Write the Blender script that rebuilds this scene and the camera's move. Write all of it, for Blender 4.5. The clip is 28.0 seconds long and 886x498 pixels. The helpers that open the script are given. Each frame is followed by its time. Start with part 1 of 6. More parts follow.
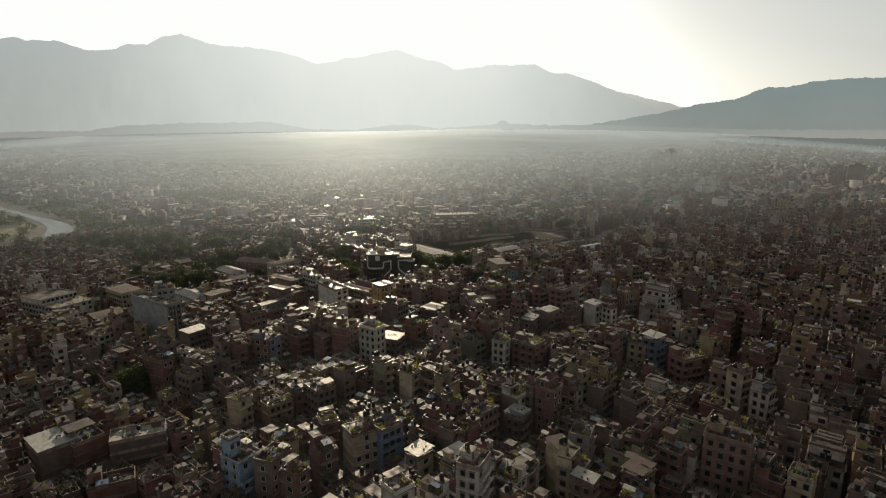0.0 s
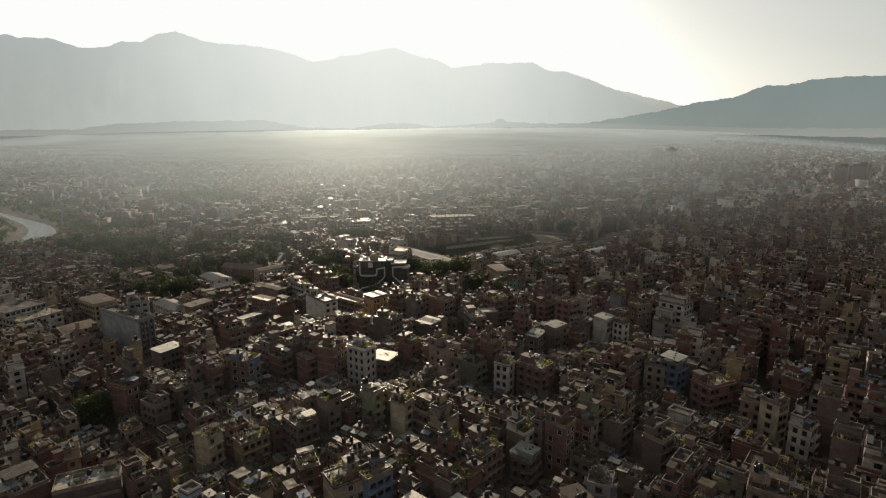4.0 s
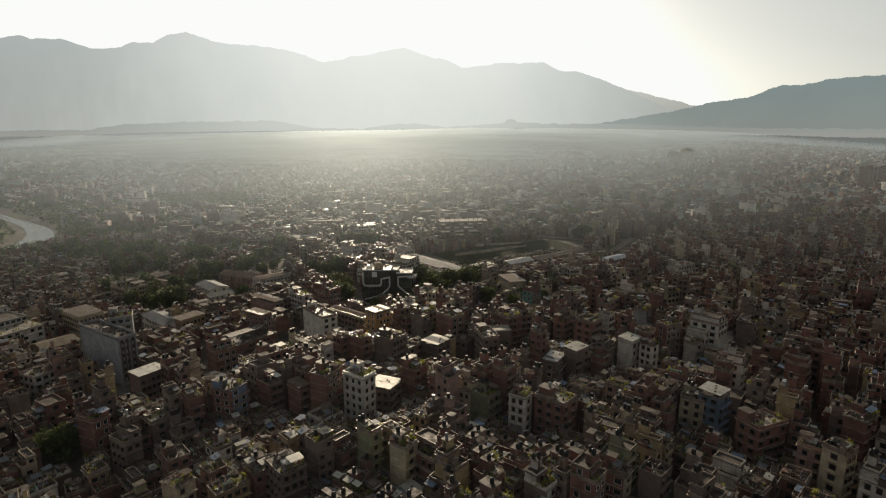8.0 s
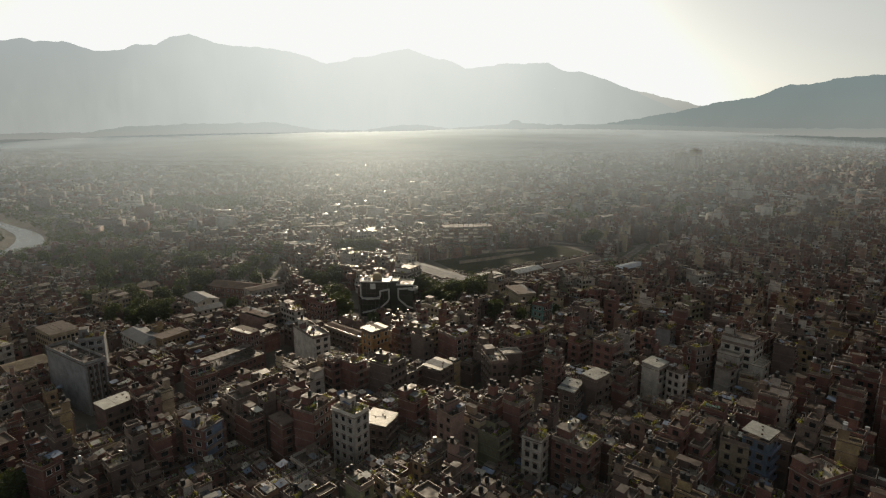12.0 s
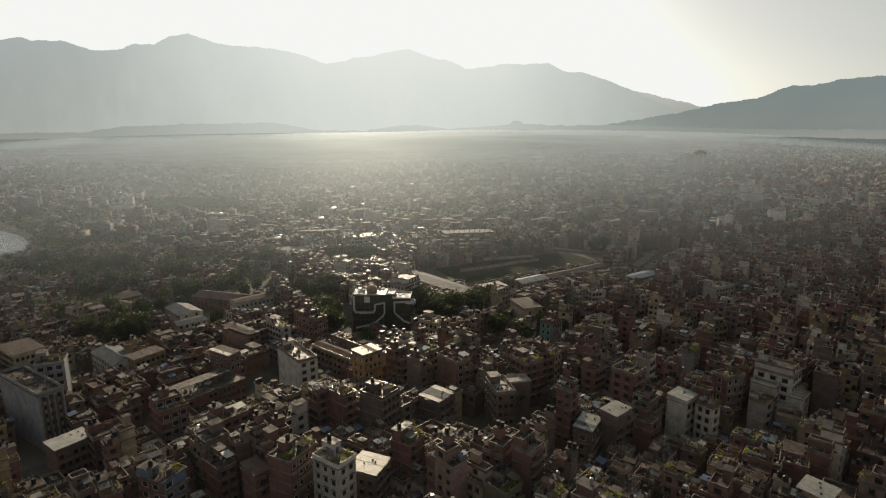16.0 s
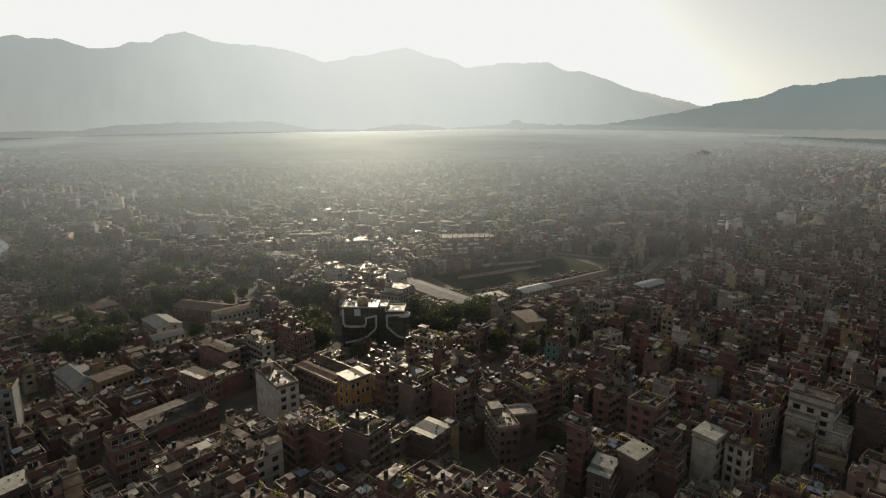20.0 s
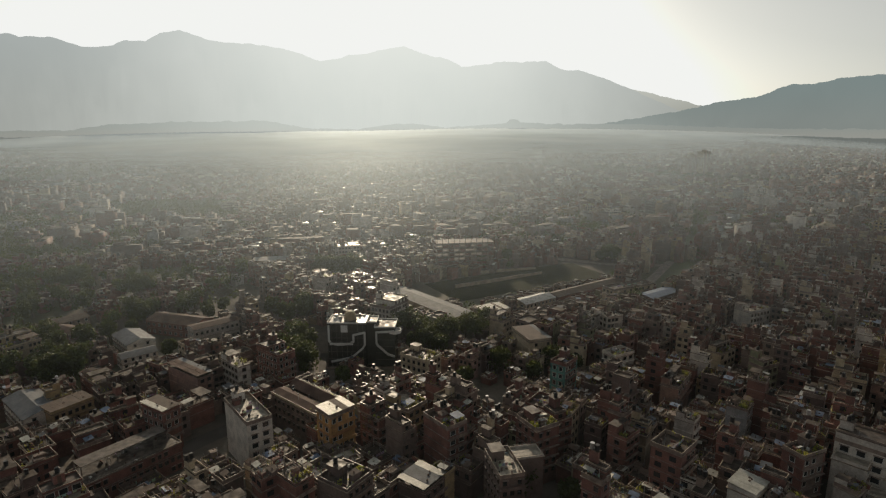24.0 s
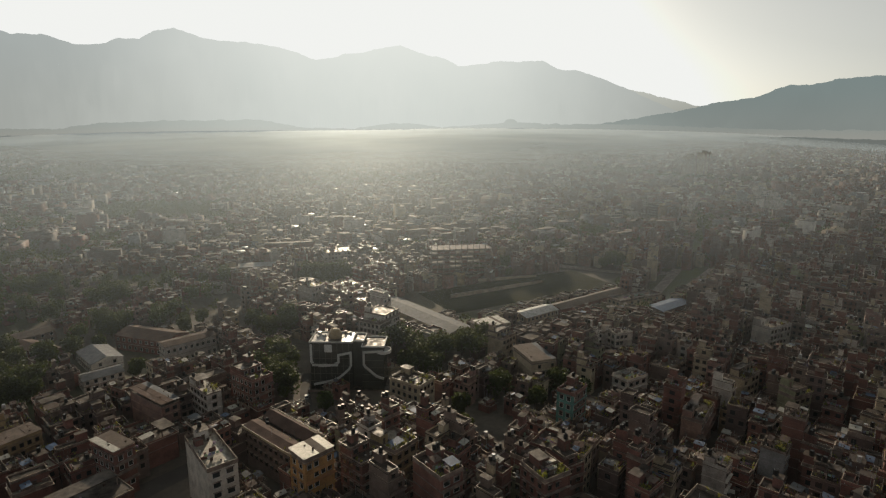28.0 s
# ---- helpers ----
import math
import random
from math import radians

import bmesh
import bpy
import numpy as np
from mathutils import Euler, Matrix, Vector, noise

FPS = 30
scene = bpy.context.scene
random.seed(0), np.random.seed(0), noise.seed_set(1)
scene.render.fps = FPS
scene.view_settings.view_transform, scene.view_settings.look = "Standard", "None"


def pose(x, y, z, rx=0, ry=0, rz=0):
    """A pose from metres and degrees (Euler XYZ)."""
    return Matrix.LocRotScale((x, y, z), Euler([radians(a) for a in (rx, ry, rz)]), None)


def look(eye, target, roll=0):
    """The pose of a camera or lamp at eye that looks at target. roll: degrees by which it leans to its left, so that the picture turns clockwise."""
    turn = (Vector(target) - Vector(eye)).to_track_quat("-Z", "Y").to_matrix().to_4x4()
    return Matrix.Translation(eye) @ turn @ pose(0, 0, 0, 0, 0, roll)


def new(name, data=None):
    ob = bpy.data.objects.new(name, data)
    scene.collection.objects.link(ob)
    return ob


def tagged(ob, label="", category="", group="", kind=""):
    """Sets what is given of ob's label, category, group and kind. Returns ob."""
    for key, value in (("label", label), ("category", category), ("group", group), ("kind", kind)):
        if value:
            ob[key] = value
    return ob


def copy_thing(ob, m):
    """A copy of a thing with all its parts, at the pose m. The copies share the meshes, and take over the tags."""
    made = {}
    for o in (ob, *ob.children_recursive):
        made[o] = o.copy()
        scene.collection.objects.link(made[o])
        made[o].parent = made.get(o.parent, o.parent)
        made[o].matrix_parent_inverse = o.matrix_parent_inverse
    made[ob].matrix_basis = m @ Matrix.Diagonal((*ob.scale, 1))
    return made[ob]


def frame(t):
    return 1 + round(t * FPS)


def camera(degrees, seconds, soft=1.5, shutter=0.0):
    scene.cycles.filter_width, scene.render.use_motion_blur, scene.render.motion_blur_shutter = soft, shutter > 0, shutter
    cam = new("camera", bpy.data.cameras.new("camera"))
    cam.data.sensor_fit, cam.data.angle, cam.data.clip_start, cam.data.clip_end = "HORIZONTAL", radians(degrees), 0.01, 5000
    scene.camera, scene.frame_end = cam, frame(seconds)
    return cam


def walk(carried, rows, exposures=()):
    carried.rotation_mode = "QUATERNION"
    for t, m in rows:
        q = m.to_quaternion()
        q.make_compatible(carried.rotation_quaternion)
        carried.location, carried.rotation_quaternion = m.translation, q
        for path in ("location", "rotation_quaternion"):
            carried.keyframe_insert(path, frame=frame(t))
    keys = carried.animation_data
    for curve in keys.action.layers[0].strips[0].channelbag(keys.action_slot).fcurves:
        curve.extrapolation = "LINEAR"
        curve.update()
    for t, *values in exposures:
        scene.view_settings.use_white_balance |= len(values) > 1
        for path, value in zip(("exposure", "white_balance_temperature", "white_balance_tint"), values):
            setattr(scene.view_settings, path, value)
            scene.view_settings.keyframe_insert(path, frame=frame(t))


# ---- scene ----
cam = camera(75.9, 28.0, soft=1.2)
PATH = [
    (0, (-8.169, 1.826, 108.842), (-8.02, 3.778, 108.432), -0.0),
    (0.5, (-7.896, 4.485, 108.858), (-7.742, 6.437, 108.447), -0.0),
    (1, (-7.673, 7.222, 108.881), (-7.514, 9.173, 108.469), 0.0),
    (1.5, (-7.478, 10.133, 108.907), (-7.315, 12.083, 108.495), 0.0),
    (2, (-7.23, 13.233, 108.926), (-7.063, 15.183, 108.514), 0.0),
    (2.5, (-6.938, 16.473, 108.93), (-6.771, 18.422, 108.518), 0.1),
    (3, (-6.646, 19.772, 108.922), (-6.482, 21.722, 108.508), -0.0),
    (3.5, (-6.378, 23.109, 108.953), (-6.216, 25.059, 108.538), -0.0),
    (5.5, (-5.244, 36.11, 109.16), (-5.099, 38.061, 108.744), -0.0),
    (6, (-4.909, 39.288, 109.172), (-4.768, 41.239, 108.757), -0.0),
    (6.5, (-4.552, 42.401, 109.143), (-4.416, 44.353, 108.729), -0.2),
    (7, (-4.161, 45.498, 109.097), (-4.027, 47.45, 108.681), 0.0),
    (7.5, (-3.847, 48.644, 109.058), (-3.717, 50.596, 108.643), -0.0),
    (8, (-3.564, 51.851, 109.034), (-3.439, 53.804, 108.62), -0.0),
    (8.5, (-3.089, 55.1, 109.025), (-2.967, 57.053, 108.611), 0.0),
    (9, (-2.633, 58.37, 109.019), (-2.514, 60.323, 108.606), -0.0),
    (9.5, (-2.31, 61.62, 109.016), (-2.194, 63.573, 108.604), -0.1),
    (10, (-2.103, 64.817, 109.015), (-1.99, 66.771, 108.603), -0.2),
    (10.5, (-1.97, 67.963, 109.018), (-1.856, 69.917, 108.606), -0.0),
    (11, (-1.856, 71.099, 109.029), (-1.744, 73.053, 108.617), -0.0),
    (11.5, (-1.697, 74.262, 109.046), (-1.585, 76.216, 108.635), -0.1),
    (12, (-1.489, 77.443, 109.066), (-1.378, 79.397, 108.656), -0.2),
    (12.5, (-1.234, 80.637, 109.094), (-1.124, 82.591, 108.684), -0.2),
    (14.5, (-0.053, 93.395, 109.329), (0.058, 95.35, 108.919), 0.0),
    (15, (0.031, 96.615, 109.347), (0.141, 98.57, 108.937), -0.1),
    (15.5, (0.058, 99.825, 109.359), (0.167, 101.78, 108.95), -0.1),
    (16, (0.115, 102.963, 109.357), (0.226, 104.917, 108.949), -0.1),
    (16.5, (0.251, 106.045, 109.359), (0.363, 108.0, 108.95), -0.0),
    (17, (0.486, 109.066, 109.356), (0.599, 111.02, 108.946), -0.0),
    (17.5, (0.82, 112.055, 109.352), (0.935, 114.009, 108.941), -0.1),
    (18, (1.183, 115.05, 109.369), (1.296, 117.004, 108.958), -0.1),
    (20, (2.739, 126.963, 109.561), (2.854, 128.917, 109.15), -0.0),
    (20.5, (3.232, 130.031, 109.583), (3.348, 131.985, 109.172), -0.0),
    (21, (3.723, 133.181, 109.6), (3.84, 135.135, 109.19), 0.1),
    (21.5, (4.081, 136.338, 109.591), (4.198, 138.292, 109.18), -0.0),
    (23.5, (5.272, 149.138, 109.575), (5.395, 151.091, 109.162), -0.0),
    (24, (5.595, 152.342, 109.578), (5.719, 154.295, 109.165), 0.0),
    (24.5, (5.939, 155.535, 109.572), (6.066, 157.487, 109.158), 0.1),
    (25, (6.257, 158.714, 109.564), (6.385, 160.667, 109.151), 0.1),
    (25.5, (6.521, 161.906, 109.575), (6.65, 163.859, 109.162), 0.0),
    (26, (6.781, 165.093, 109.582), (6.912, 167.046, 109.17), 0.1),
    (26.5, (7.055, 168.248, 109.59), (7.187, 170.2, 109.178), 0.1),
    (27, (7.372, 171.362, 109.604), (7.506, 173.314, 109.191), 0.1),
    (27.5, (7.726, 174.406, 109.611), (7.861, 176.359, 109.198), 0.2),
    (28, (8.102, 177.366, 109.604), (8.239, 179.318, 109.19), 0.2),
]
walk(cam, [(t, look(eye, target, roll)) for t, eye, target, roll in PATH], exposures=[(0.0, 0.13, 7110, 10), (14.0, 0.04, 7110, 10), (28.0, -0.03, 7110, 10)])

# ---------------------------------------------------------------- world and light
SUN_AZ, SUN_EL = -4.5, 16.0          # degrees from +y towards +x, and above the horizon
world = bpy.data.worlds.new("hazy_sky")
scene.world = world
world.use_nodes = True
wn = world.node_tree
sky = wn.nodes.new("ShaderNodeTexSky")
sky.sky_type = "NISHITA"
sky.sun_disc = False
sky.sun_elevation = radians(SUN_EL)
sky.sun_rotation = radians(SUN_AZ)
sky.altitude = 1300
sky.air_density, sky.dust_density, sky.ozone_density = 0.8, 5.0, 0.3
# thick pale haze over the whole sky, which evens out the clear sky behind it
dust, veil, cap = wn.nodes.new("ShaderNodeMix"), wn.nodes.new("ShaderNodeMix"), wn.nodes.new("ShaderNodeMix")
for x in (dust, veil, cap):
    x.data_type = "RGBA"
veil.inputs[0].default_value = 0.17
veil.inputs[7].default_value = (6.4, 7.4, 7.4, 1)
cap.blend_type = "DARKEN"
cap.inputs[0].default_value = 1.0
cap.inputs[7].default_value = (9.35, 9.95, 10.5, 1)
dust.blend_type = "MULTIPLY"
dust.inputs[0].default_value = 1.0
dust.inputs[7].default_value = (0.88, 1.0, 1.0, 1)
wn.links.new(sky.outputs[0], dust.inputs[6])
pale = wn.nodes.new("ShaderNodeHueSaturation")
pale.inputs["Saturation"].default_value = 0.28
wn.links.new(dust.outputs[2], pale.inputs["Color"])
wn.links.new(pale.outputs[0], veil.inputs[6])
wn.links.new(veil.outputs[2], cap.inputs[6])
wn.links.new(cap.outputs[2], wn.nodes["Background"].inputs[0])
wn.nodes["Background"].inputs[1].default_value = 0.092

sun_data = bpy.data.lights.new("sun", "SUN")
sun_data.energy, sun_data.angle, sun_data.color = 4.4, radians(0.6), (1.0, 0.86, 0.67)
sun = new("sun", sun_data)
sun_way = Vector((math.sin(radians(SUN_AZ)) * math.cos(radians(SUN_EL)), math.cos(radians(SUN_AZ)) * math.cos(radians(SUN_EL)), math.sin(radians(SUN_EL))))
sun.matrix_world = look(sun_way * 500, (0, 0, 0))
scene.view_settings.exposure = 0.0

# ---------------------------------------------------------------- materials
def material(name, base, rough=0.85, metal=0.0, spread=0.25, fine=3.0, coarse=0.25, bump=0.15, stain=None, island=False, tint=0.0, gloss=None):
    """A weathered surface: base colour varied by a coarse stain and a fine grain, a little by the thing or the piece."""
    m = bpy.data.materials.new(name)
    m.use_nodes = True
    nt, n = m.node_tree, m.node_tree.nodes
    b = n["Principled BSDF"]
    b.inputs["Roughness"].default_value, b.inputs["Metallic"].default_value = rough, metal
    co = n.new("ShaderNodeTexCoord")
    big, small = n.new("ShaderNodeTexNoise"), n.new("ShaderNodeTexNoise")
    big.inputs["Scale"].default_value, small.inputs["Scale"].default_value = coarse, fine
    big.inputs["Detail"].default_value, small.inputs["Detail"].default_value = 5, 3
    geo = n.new("ShaderNodeNewGeometry")
    for x in (big, small):
        nt.links.new(geo.outputs["Position"], x.inputs["Vector"])
    ramp = n.new("ShaderNodeValToRGB")
    dark = [c * (1 - spread) for c in base] if stain is None else stain
    ramp.color_ramp.elements[0].position, ramp.color_ramp.elements[1].position = 0.35, 0.62
    ramp.color_ramp.elements[0].color, ramp.color_ramp.elements[1].color = (*dark, 1), (*base, 1)
    nt.links.new(big.outputs[0], ramp.inputs[0])
    mix = n.new("ShaderNodeMix")
    mix.data_type, mix.blend_type = "RGBA", "MULTIPLY"
    mix.inputs[0].default_value = 0.55
    r2 = n.new("ShaderNodeValToRGB")
    r2.color_ramp.elements[0].position, r2.color_ramp.elements[1].position = 0.3, 0.7
    r2.color_ramp.elements[0].color, r2.color_ramp.elements[1].color = (0.45, 0.45, 0.45, 1), (1, 1, 1, 1)
    nt.links.new(small.outputs[0], r2.inputs[0])
    nt.links.new(ramp.outputs[0], mix.inputs[6])
    nt.links.new(r2.outputs[0], mix.inputs[7])
    hsv = n.new("ShaderNodeHueSaturation")
    rnd = n.new("ShaderNodeObjectInfo").outputs["Random"] if not island else geo.outputs["Random Per Island"]
    span = n.new("ShaderNodeMapRange")
    span.inputs["To Min"].default_value, span.inputs["To Max"].default_value = 0.78, 1.18
    nt.links.new(rnd, span.inputs["Value"])
    nt.links.new(span.outputs[0], hsv.inputs["Value"])
    if tint:
        hue = n.new("ShaderNodeMapRange")
        hue.inputs["To Min"].default_value, hue.inputs["To Max"].default_value = 0.5 - tint, 0.5 + tint
        nt.links.new(rnd, hue.inputs["Value"])
        nt.links.new(hue.outputs[0], hsv.inputs["Hue"])
    nt.links.new(mix.outputs[2], hsv.inputs["Color"])
    nt.links.new(hsv.outputs[0], b.inputs["Base Color"])
    if gloss:
        gl = n.new("ShaderNodeMapRange")
        gl.inputs["From Min"].default_value, gl.inputs["From Max"].default_value = 0.35, 0.65
        gl.inputs["To Min"].default_value, gl.inputs["To Max"].default_value = gloss
        nt.links.new(big.outputs[0], gl.inputs["Value"])
        nt.links.new(gl.outputs[0], b.inputs["Roughness"])
    if bump:
        bp = n.new("ShaderNodeBump")
        bp.inputs["Strength"].default_value, bp.inputs["Distance"].default_value = bump, 0.05
        nt.links.new(small.outputs[0], bp.inputs["Height"])
        nt.links.new(bp.outputs[0], b.inputs["Normal"])
    return m


def brick_material(name, base, island=False):
    """Bare brickwork: courses of bricks with pale joints, sooty in patches."""
    m = material(name, base, 0.9, spread=0.45, island=island)
    nt, n = m.node_tree, m.node_tree.nodes
    br = n.new("ShaderNodeTexBrick")
    br.inputs["Scale"].default_value = 1.0
    br.inputs["Brick Width"].default_value, br.inputs["Row Height"].default_value, br.inputs["Mortar Size"].default_value = 0.46, 0.16, 0.014
    br.inputs["Color1"].default_value, br.inputs["Color2"].default_value, br.inputs["Mortar"].default_value = (0.75, 0.75, 0.75, 1), (1.1, 1.0, 0.95, 1), (1.2, 1.25, 1.3, 1)
    sep, add, com = n.new("ShaderNodeSeparateXYZ"), n.new("ShaderNodeMath"), n.new("ShaderNodeCombineXYZ")
    co = n.new("ShaderNodeTexCoord")
    nt.links.new(co.outputs["Object"], sep.inputs[0])
    nt.links.new(sep.outputs[0], add.inputs[0])
    nt.links.new(sep.outputs[1], add.inputs[1])
    nt.links.new(add.outputs[0], com.inputs[0])
    nt.links.new(sep.outputs[2], com.inputs[1])
    nt.links.new(com.outputs[0], br.inputs["Vector"])
    hsv = [x for x in n if x.bl_idname == "ShaderNodeHueSaturation"][0]
    src = hsv.inputs["Color"].links[0].from_socket
    mix = n.new("ShaderNodeMix")
    mix.data_type, mix.blend_type = "RGBA", "MULTIPLY"
    mix.inputs[0].default_value = 0.8
    nt.links.new(src, mix.inputs[6])
    nt.links.new(br.outputs[0], mix.inputs[7])
    nt.links.new(mix.outputs[2], hsv.inputs["Color"])
    return m


WALL_TONES = dict(brick=(0.195, 0.088, 0.072), cement=(0.185, 0.132, 0.112), cream=(0.42, 0.34, 0.245), white=(0.54, 0.49, 0.44), pink=(0.29, 0.175, 0.145), ochre=(0.33, 0.235, 0.13),
                  bluegrey=(0.25, 0.255, 0.265), teal=(0.10, 0.27, 0.25), blue=(0.13, 0.18, 0.27), green=(0.23, 0.225, 0.14), grey=(0.13, 0.088, 0.079), orange=(0.44, 0.23, 0.085), skyblue=(0.30, 0.40, 0.52))
WALLS, WALLS_FAR = {}, {}
for key, tone in WALL_TONES.items():
    for far, store in ((False, WALLS), (True, WALLS_FAR)):
        nm = key + ("_wall_weathered" if far else "_wall")
        store[key] = brick_material(nm, tone, far) if key == "brick" else material(nm, tone, 0.75, spread=0.35, island=far, tint=0.012, coarse=0.35, fine=2.2)
CONCRETE = material("bare_concrete", (0.225, 0.165, 0.138), 0.9, spread=0.5, coarse=0.5, gloss=(0.8, 0.5))
# paled so that the sun's rim light on parapet tops is in the colour
RIMLIT_COPING = material("pale_rimlit_coping", (0.42, 0.33, 0.24), 0.6, spread=0.7, coarse=0.5, fine=2.0, gloss=(0.65, 0.22))
SLAB = material("roof_screed", (0.07, 0.05, 0.039), 0.85, spread=0.7, coarse=0.5, fine=2.5, gloss=(0.8, 0.47))
SLAB_FAR = material("roof_screed_weathered", (0.07, 0.05, 0.039), 0.85, spread=0.7, coarse=0.5, fine=2.5, gloss=(0.9, 0.66), island=True)
# pale screed, which also puts sunlight on some terrace floors into the colour
PALE_DECK = material("pale_terrace_floor", (0.33, 0.29, 0.235), 0.7, spread=0.5, coarse=0.5, fine=2.5, gloss=(0.7, 0.4))
for _m in (SLAB, SLAB_FAR):
    _m.node_tree.nodes["Principled BSDF"].inputs["Specular IOR Level"].default_value = 0.3
TILE_ROOF = material("terracotta_roof_tiles", (0.10, 0.062, 0.05), 0.9, spread=0.4)
TILE_ROOF.node_tree.nodes["Principled BSDF"].inputs["Specular IOR Level"].default_value = 0.2
GLASS = material("dark_window_glass", (0.02, 0.024, 0.028), 0.12, spread=0.2, bump=0.02)
FRAME = material("window_frame", (0.10, 0.06, 0.04), 0.6)
WHITE_TRIM = material("white_trim", (0.52, 0.51, 0.49), 0.7, spread=0.15)
TANK = material("black_tank_plastic", (0.018, 0.018, 0.02), 0.45, spread=0.2)
TANK.node_tree.nodes["Principled BSDF"].inputs["Specular IOR Level"].default_value = 0.2
STEEL = material("steel_tank", (0.45, 0.46, 0.47), 0.45, metal=0.7, spread=0.2)
RAIL = material("painted_iron", (0.08, 0.07, 0.06), 0.55)
PLANT = material("roof_plants", (0.10, 0.13, 0.025), 0.7, spread=0.5, fine=6, island=True)
CLOTH = material("washing", (0.40, 0.28, 0.26), 0.9, island=True, tint=0.5)
ASPHALT = material("dusty_asphalt", (0.075, 0.066, 0.058), 0.95, spread=0.3, coarse=0.1)
LEAF = material("tree_leaves", (0.055, 0.075, 0.022), 0.65, spread=0.55, fine=1.5, coarse=0.3, island=True)


def let_light_through(m, share, glow_tone):
    """Thin leaves: part of the light that falls on the back comes through."""
    nt, n = m.node_tree, m.node_tree.nodes
    tr, mx = n.new("ShaderNodeBsdfTranslucent"), n.new("ShaderNodeMixShader")
    tr.inputs[0].default_value = (*glow_tone, 1)
    mx.inputs[0].default_value = share
    nt.links.new(n["Principled BSDF"].outputs[0], mx.inputs[1])
    nt.links.new(tr.outputs[0], mx.inputs[2])
    nt.links.new(mx.outputs[0], n["Material Output"].inputs[0])


let_light_through(PLANT, 0.5, (0.36, 0.35, 0.05))
let_light_through(LEAF, 0.25, (0.09, 0.11, 0.02))
LEAF.node_tree.nodes["Principled BSDF"].inputs["Specular IOR Level"].default_value = 0.2
BARK = material("tree_bark", (0.10, 0.075, 0.05), 0.9)
GRASS = material("dry_grass", (0.16, 0.17, 0.06), 0.9, spread=0.4, coarse=0.05, fine=1.0)
FIELD = material("mown_field", (0.034, 0.036, 0.018), 1.0, spread=0.4, coarse=0.05, fine=0.8)
SOIL = material("bare_soil", (0.20, 0.16, 0.11), 0.9, spread=0.4, coarse=0.05)


FIELD.node_tree.nodes["Principled BSDF"].inputs["Specular IOR Level"].default_value = 0.05


def tin_material(name, base, rough=0.42, metal=0.6):
    """Corrugated sheet: a wave of ridges across the slope, dulled and stained."""
    m = material(name, base, rough, metal, spread=0.3, coarse=0.4, fine=1.2, bump=0)
    nt, n = m.node_tree, m.node_tree.nodes
    wv, co, bp = n.new("ShaderNodeTexWave"), n.new("ShaderNodeTexCoord"), n.new("ShaderNodeBump")
    wv.inputs["Scale"].default_value = 1.4
    bp.inputs["Strength"].default_value, bp.inputs["Distance"].default_value = 0.35, 0.04
    nt.links.new(co.outputs["Object"], wv.inputs["Vector"])
    nt.links.new(wv.outputs["Fac"], bp.inputs["Height"])
    nt.links.new(bp.outputs[0], n["Principled BSDF"].inputs["Normal"])
    return m


TIN = tin_material("galvanised_sheet", (0.36, 0.35, 0.31), 0.55, 0.15)
TIN_PALE = tin_material("pale_painted_sheet", (0.36, 0.37, 0.37), 0.65, 0.05)
TIN_GLINT = tin_material("bare_bright_sheet", (0.55, 0.55, 0.53), 0.32, 0.8)
TIN_DULL = tin_material("dull_grey_sheet", (0.12, 0.13, 0.145), 0.75, 0.0)
TIN_TAN = tin_material("tan_sheet", (0.27, 0.21, 0.145), 0.75, 0.0)
TIN_RUST = tin_material("rusty_sheet", (0.11, 0.08, 0.066), 0.8, 0.0)
TIN_BLUE = tin_material("blue_sheet", (0.10, 0.15, 0.24), 0.6, 0.1)
for _m in (TIN_DULL, TIN_TAN, TIN_RUST, TIN_PALE):
    _m.node_tree.nodes["Principled BSDF"].inputs["Specular IOR Level"].default_value = 0.2

water = bpy.data.materials.new("river_water")
water.use_nodes = True
water.node_tree.nodes["Principled BSDF"].inputs["Base Color"].default_value = (0.16, 0.17, 0.17, 1)
water.node_tree.nodes["Principled BSDF"].inputs["Roughness"].default_value = 0.22
_wn = water.node_tree.nodes.new("ShaderNodeTexNoise")
_wn.inputs["Scale"].default_value = 0.25
_wb = water.node_tree.nodes.new("ShaderNodeBump")
_wb.inputs["Strength"].default_value = 0.15
water.node_tree.links.new(_wn.outputs[0], _wb.inputs["Height"])
water.node_tree.links.new(_wb.outputs[0], water.node_tree.nodes["Principled BSDF"].inputs["Normal"])


def ground_material():
    """Dusty town ground: earth, paving and scrub in patches, greener out towards the hills."""
    m = material("town_ground", (0.105, 0.087, 0.069), 0.92, spread=0.5, coarse=0.03, fine=0.4)
    nt, n = m.node_tree, m.node_tree.nodes
    hsv = [x for x in n if x.bl_idname == "ShaderNodeHueSaturation"][0]
    src = hsv.inputs["Color"].links[0].from_socket
    nz, rp, mix = n.new("ShaderNodeTexNoise"), n.new("ShaderNodeValToRGB"), n.new("ShaderNodeMix")
    geo = n.new("ShaderNodeNewGeometry")
    nz.inputs["Scale"].default_value, nz.inputs["Detail"].default_value = 0.006, 6
    rp.color_ramp.elements[0].position, rp.color_ramp.elements[1].position = 0.5, 0.62
    mix.data_type = "RGBA"
    mix.inputs[7].default_value = (0.07, 0.085, 0.035, 1)
    nt.links.new(geo.outputs["Position"], nz.inputs["Vector"])
    nt.links.new(nz.outputs[0], rp.inputs[0])
    nt.links.new(rp.outputs[0], mix.inputs[0])
    nt.links.new(src, mix.inputs[6])
    nt.links.new(mix.outputs[2], hsv.inputs["Color"])
    return m


GROUND = ground_material()


